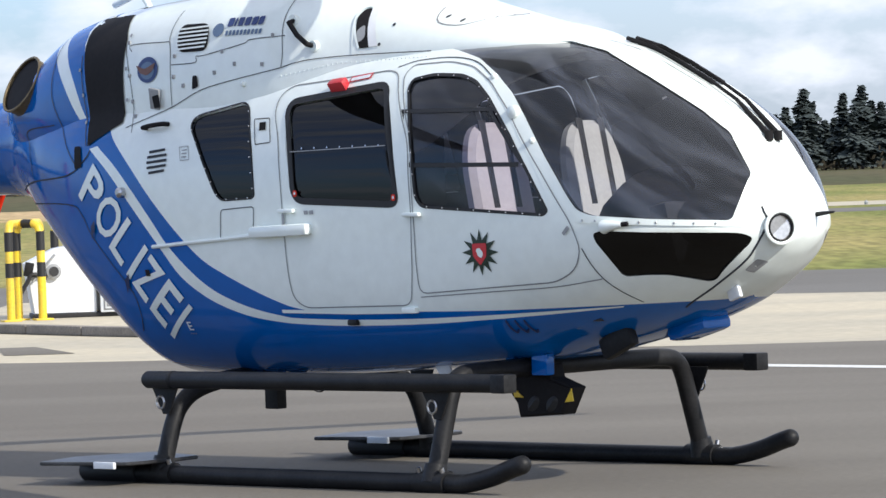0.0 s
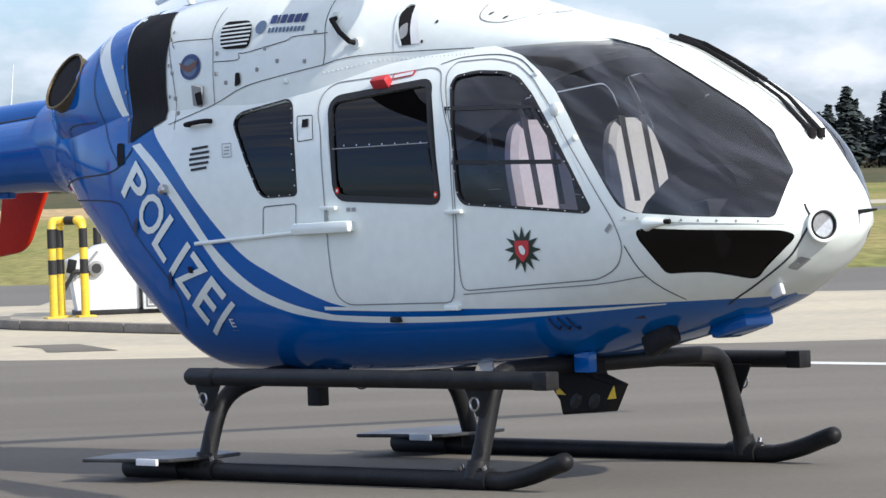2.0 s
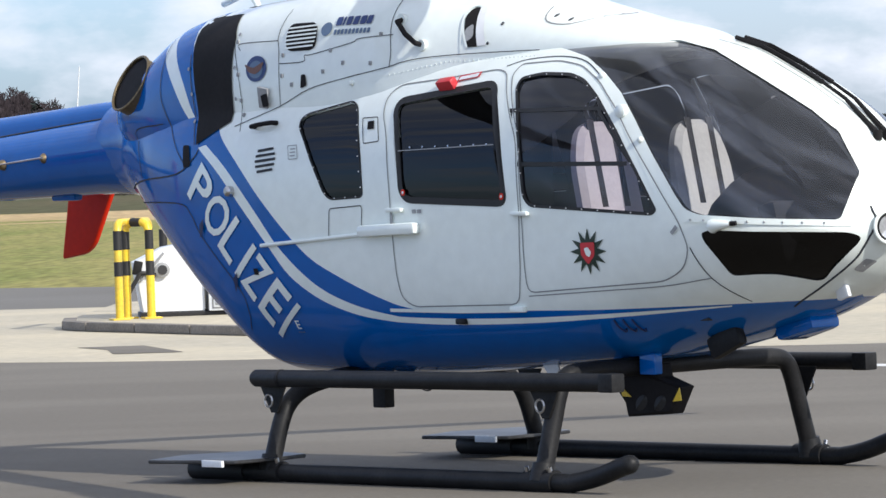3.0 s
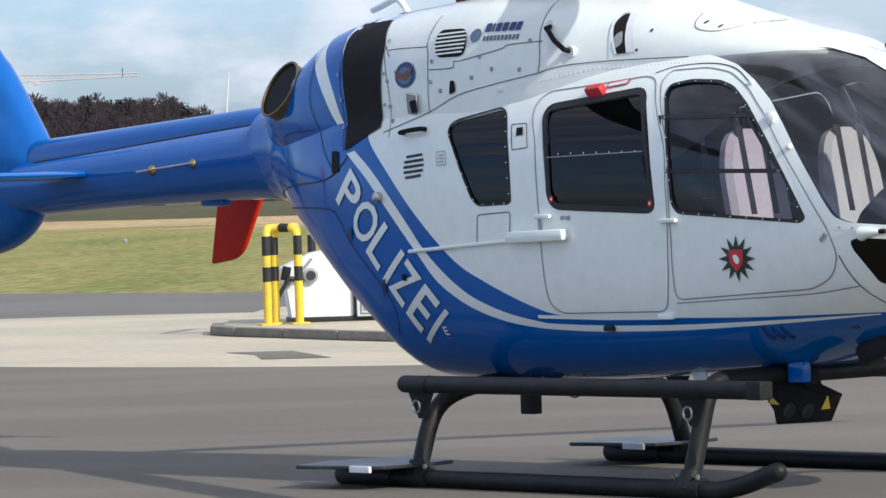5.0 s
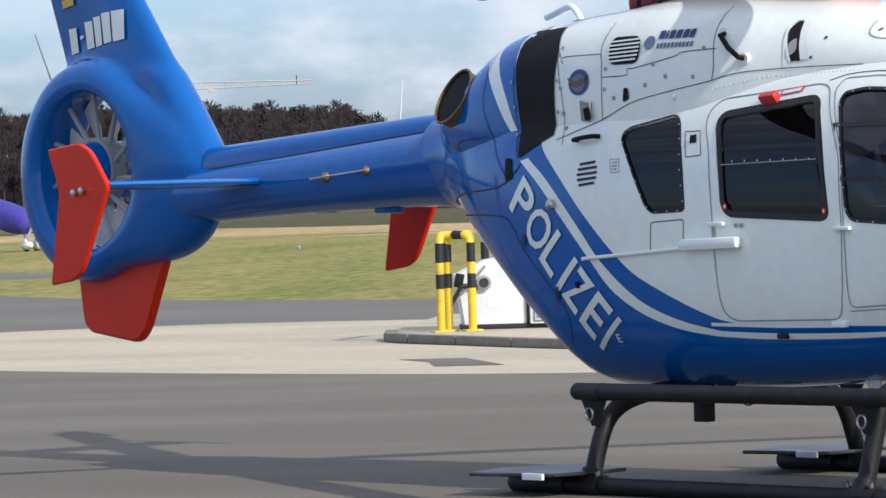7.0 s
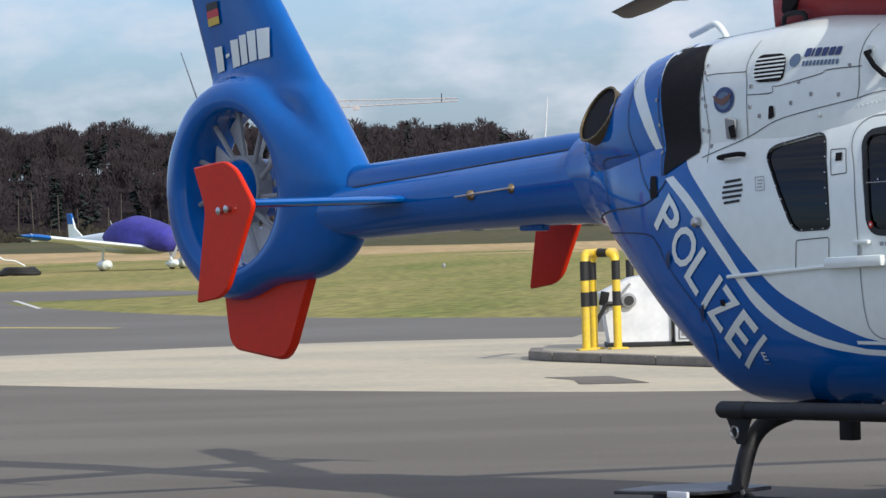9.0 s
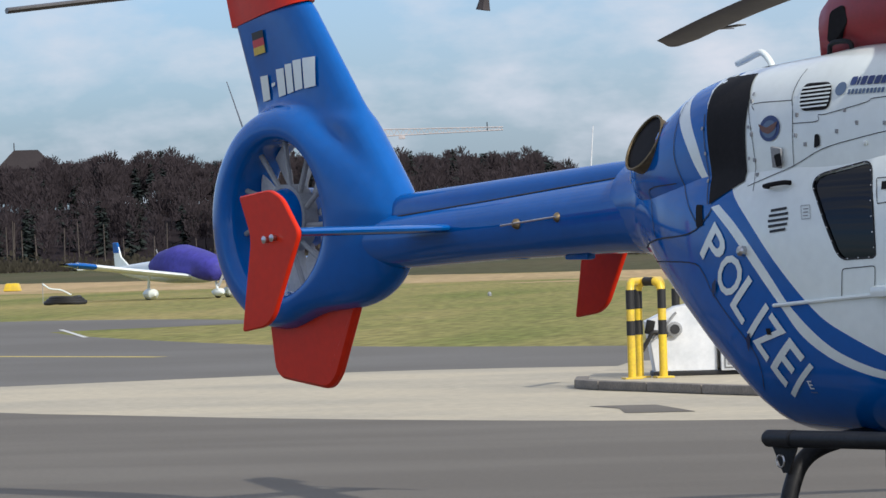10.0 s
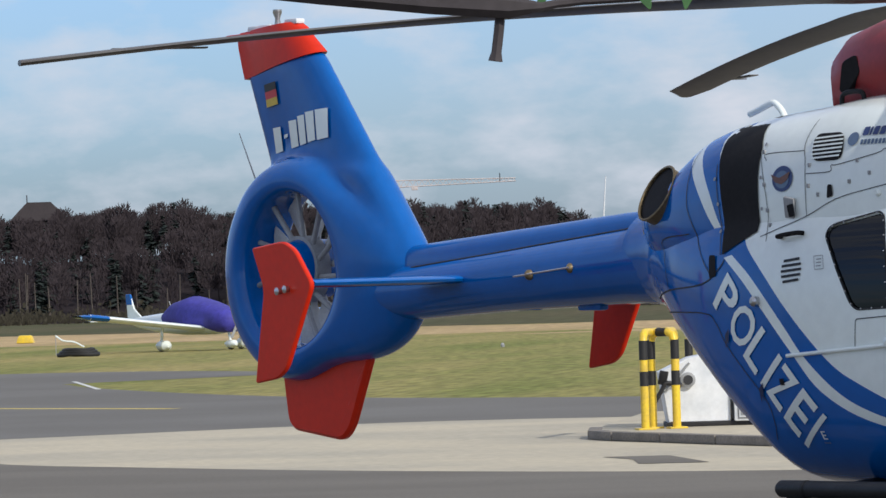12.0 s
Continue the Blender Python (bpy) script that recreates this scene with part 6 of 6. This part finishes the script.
for k in range(900):
    az = rng.uniform(-9, 16)
    c = polar(az, rng.uniform(560, 690) if az < 3 else rng.uniform(660, 695), 0)
    s = rng.uniform(0.6, 1.6)
    for _ in range(26):
        add_quad(scrub_v, scrub_f, c + Vector((rng.normal(0, s), rng.normal(0, s), abs(rng.normal(0, 0.7 * s)) + 0.3)), Vector((rng.normal(0, 0.10), 0, rng.normal(0, 0.05))), Vector((rng.normal(0, 0.12), 0, rng.uniform(0.12, 0.4))))
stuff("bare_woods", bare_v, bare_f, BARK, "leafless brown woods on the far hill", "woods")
stuff("conifer_woods", fir_v, fir_f, FIR, "dark conifers among the far woods", "woods")
stuff("pale_trunks", pale_v, pale_f, PALE_BARK, "pale tree trunks along the wood's edge", "woods")
stuff("scrub", scrub_v, scrub_f, SCRUB, "dull winter scrub before the woods", "scrub")
# single tall conifers
# needle green lightened and blued: distance haze put into the colour
HAZED_FIR = material("hazed_conifer", (0.068, 0.084, 0.084), 0.9, vary=0.2, scale=0.3, fine=2.0, per_island=0.15, specular=0.05)
for az, h, w in ((-3.98, 3.8, 0.44), (-4.10, 6.0, 0.42), (-4.22, 7.2, 0.42), (-4.36, 8.0, 0.34), (-4.58, 10.2, 0.30), (-4.68, 8.6, 0.34), (-4.84, 6.4, 0.42), (-4.97, 6.6, 0.36), (-5.08, 9.6, 0.25), (-5.20, 7.0, 0.36), (-5.31, 10.4, 0.28), (-5.43, 8.6, 0.32), (-5.56, 8.4, 0.30), (-5.70, 9.6, 0.28), (-5.9, 8.4, 0.34), (-6.2, 9.6, 0.28)):
    d = rng.uniform(555, 580)
    tree = thing("conifer", "tall dark conifer at the airfield's edge", "tree", pose(*polar(az, d)), "conifers at the field's edge")
    vs, fs = [], []
    fir_tree(vs, fs, Vector(), h, 700, w)
    mesh_ob("crown", vs[6:], [tuple(i - 6 for i in f) for f in fs[3:]], HAZED_FIR, tree, False)
    bm = tube(bmesh.new(), [(0, 0, 0), (0, 0, h * 0.5), (0, 0, h)], [0.16, 0.10, 0.02], 8)
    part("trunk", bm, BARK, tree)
lone = thing("hilltop_tree", "lone spreading tree on the hilltop", "tree", pose(*polar(11.72, 848, 13.0)))
vs, fs = [], []
fir_tree(vs, fs, Vector((0, 0, 2.5)), 5.5, 260, 0.48)
mesh_ob("crown", vs[6:], [tuple(i - 6 for i in f) for f in fs[3:]], FIR, lone, False)
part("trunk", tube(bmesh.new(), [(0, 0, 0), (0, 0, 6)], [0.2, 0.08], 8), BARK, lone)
ROOF = material("dark_roof_tiles", (0.030, 0.023, 0.024), 0.9, vary=0.15, scale=0.4, fine=3)
WALLM = material("dull_render_wall", (0.05, 0.042, 0.038), 0.9, vary=0.1, scale=0.3, fine=2)


def house(az, d, z, length, depth, wall, roof, hip, label):
    ob = thing("house", label, "house", pose(*polar(az, d, z), 0, 0, az))
    part("wall", box(bmesh.new(), (length, depth, wall), (0, 0, wall / 2), (0, 0, 0), 0.05), WALLM, ob)
    bm = bmesh.new()
    l, w = length / 2 + 0.4, depth / 2 + 0.4
    v = [bm.verts.new(p) for p in ((-l, -w, wall), (l, -w, wall), (l, w, wall), (-l, w, wall), (-l + hip, 0, wall + roof), (l - hip, 0, wall + roof))]
    for f in ((0, 1, 5, 4), (2, 3, 4, 5), (1, 2, 5), (3, 0, 4), (3, 2, 1, 0)):
        bm.faces.new([v[i] for i in f])
    part("roof", bm, ROOF, ob, smooth=False)
    for k in range(int(length // 3)):
        wx = -length / 2 + 1.5 + 3 * k
        part("window", box(bmesh.new(), (0.9, 0.08, 1.0), (wx, -depth / 2 - 0.03, wall * 0.55), (0, 0, 0), 0.02), SEAM, ob)
    return ob


h = house(13.10, 856, 16.9, 10.5, 7, 2.2, 3.6, 3.4, "dark-roofed hipped house on the hilltop")
part("spire", tube(bmesh.new(), [(-2.2, 0, 5.6), (-2.2, 0, 7.2)], 0.10, 6), ROOF, h)
house(12.42, 858, 17.2, 9.5, 6, 1.8, 0.9, 0.6, "long low-roofed building on the hilltop")
t = thing("cowl_chimney", "round-topped chimney on the hilltop", "chimney", pose(*polar(12.22, 856, 17.5)))
part("stack", tube(bmesh.new(), [(0, 0, 0), (0, 0, 2.4), (0, 0, 2.6), (0, 0, 3.3), (0, 0, 3.7)], [0.45, 0.45, 0.9, 0.9, 0.3], 12), ROOF, t)

CRANE_RED = material("faded_crane_red", (0.42, 0.16, 0.12), 0.6, vary=0.1, scale=0.5)
CRANE_PALE = material("pale_crane_steel", (0.55, 0.50, 0.48), 0.6, vary=0.1, scale=0.5)
crane = thing("tower_crane", "pale red lattice tower crane beyond the woods", "crane")
a, b = polar(8.75, 1000, 27.0), polar(7.06, 1000, 27.7)
d = (b - a).normalized()
bm = bmesh.new()
for dz in (0.0, 1.6):
    tube(bm, [a + Vector((0, 0, dz)), b + Vector((0, 0, dz * 0.4))], 0.13, 5)
n = 22
for k in range(n):
    p, q = a.lerp(b, k / n), a.lerp(b, (k + 0.5) / n)
    r = a.lerp(b, (k + 1) / n)
    up = Vector((0, 0, 1.6 - 0.96 * (k + 0.5) / n))
    tube(bm, [p, q + up], 0.075, 4)
    tube(bm, [q + up, r], 0.075, 4)
part("jib", bm, CRANE_PALE, crane, "pale lattice jib")
bm = tube(bmesh.new(), [polar(8.75, 1000, 0), polar(8.75, 1000, 30)], 0.8, 4)
part("tower", bm, CRANE_RED, crane, "red crane tower")
part("cab", box(bmesh.new(), (1.8, 1.6, 1.8), polar(8.60, 999, 26.6), (0, 0, 8), 0.1), CRANE_RED, crane, "red cab")
part("trolley", box(bmesh.new(), (1.4, 1.0, 0.7), a.lerp(b, 0.24) - Vector((0, 0, 0.5)), (0, 0, 8), 0.05), CRANE_PALE, crane)
part("jib_lamp", tube(bmesh.new(), [b - d * 3.5, b - d * 3.5 + Vector((0, 0, 1.9))], 0.12, 5), SEAM, crane)
mast = thing("white_mast", "thin white aerial mast beyond the boom", "mast", pose(*polar(5.94, 420, 0)))
part("pole", tube(bmesh.new(), [(-0.25, 0, 0), (-0.25, 0, 8), (0.15, 0, 12.7)], [0.10, 0.09, 0.05], 8), PUMP_WHITE, mast)

# ---- a sapling beside the camera, whose twig hangs into view ----
sapling = thing("sapling", "thin young tree whose twig hangs before the camera", "tree", pose(-3.4, 3.2, 0))
LEAF = material("fresh_green_leaf", (0.06, 0.16, 0.05), 0.5, vary=0.2, scale=20, fine=80)
TWIG = material("dark_twig", (0.05, 0.042, 0.045), 0.8, vary=0.2, scale=20, fine=90)
part("trunk", tube(bmesh.new(), [(0, 0, 0), (0.03, 0, 1.0), (-0.02, 0.03, 2.0), (0.05, 0, 2.8)], [0.035, 0.03, 0.022, 0.008], 10), TWIG, sapling)
limb = part("limb", tube(bmesh.new(), curve_points([(-0.01, 0.02, 1.9), (1.2, -0.1, 2.0), (2.5, -0.22, 1.855), (2.98, -0.23, 1.793), (3.08, -0.22, 1.791), (3.2, -0.22, 1.795)], 4), [0.014] * 6 + [0.008] * 8 + [0.003] * 7, 7), TWIG, sapling, "thin dark limb")
tip = curve_points([(3.025, -0.225, 1.793), (3.024, -0.225, 1.777), (3.0205, -0.225, 1.753)], 4)
part("hanging_twig", tube(bmesh.new(), tip, [0.0035] * 8 + [0.005], 7), TWIG, limb, "short dark hanging twig")
for x, z, r, turn in ((3.027, 1.787, 0.010, 10), (2.995, 1.796, 0.012, 80), (3.055, 1.797, 0.012, -60), (3.12, 1.796, 0.016, 70), (3.15, 1.794, 0.014, 100)):
    bm = bmesh.new()
    slab(bm, rounded([(-r, 0), (0, 0.4 * r), (r, 0), (0, -0.4 * r)], 0.3 * r, 3), (0, 0, 0), "y", 0.0008, 0.0002)
    bmesh.ops.transform(bm, matrix=pose(x, -0.225, z, 0, turn, 0), verts=bm.verts)
    part("leaf", bm, LEAF, limb, "small green leaf")
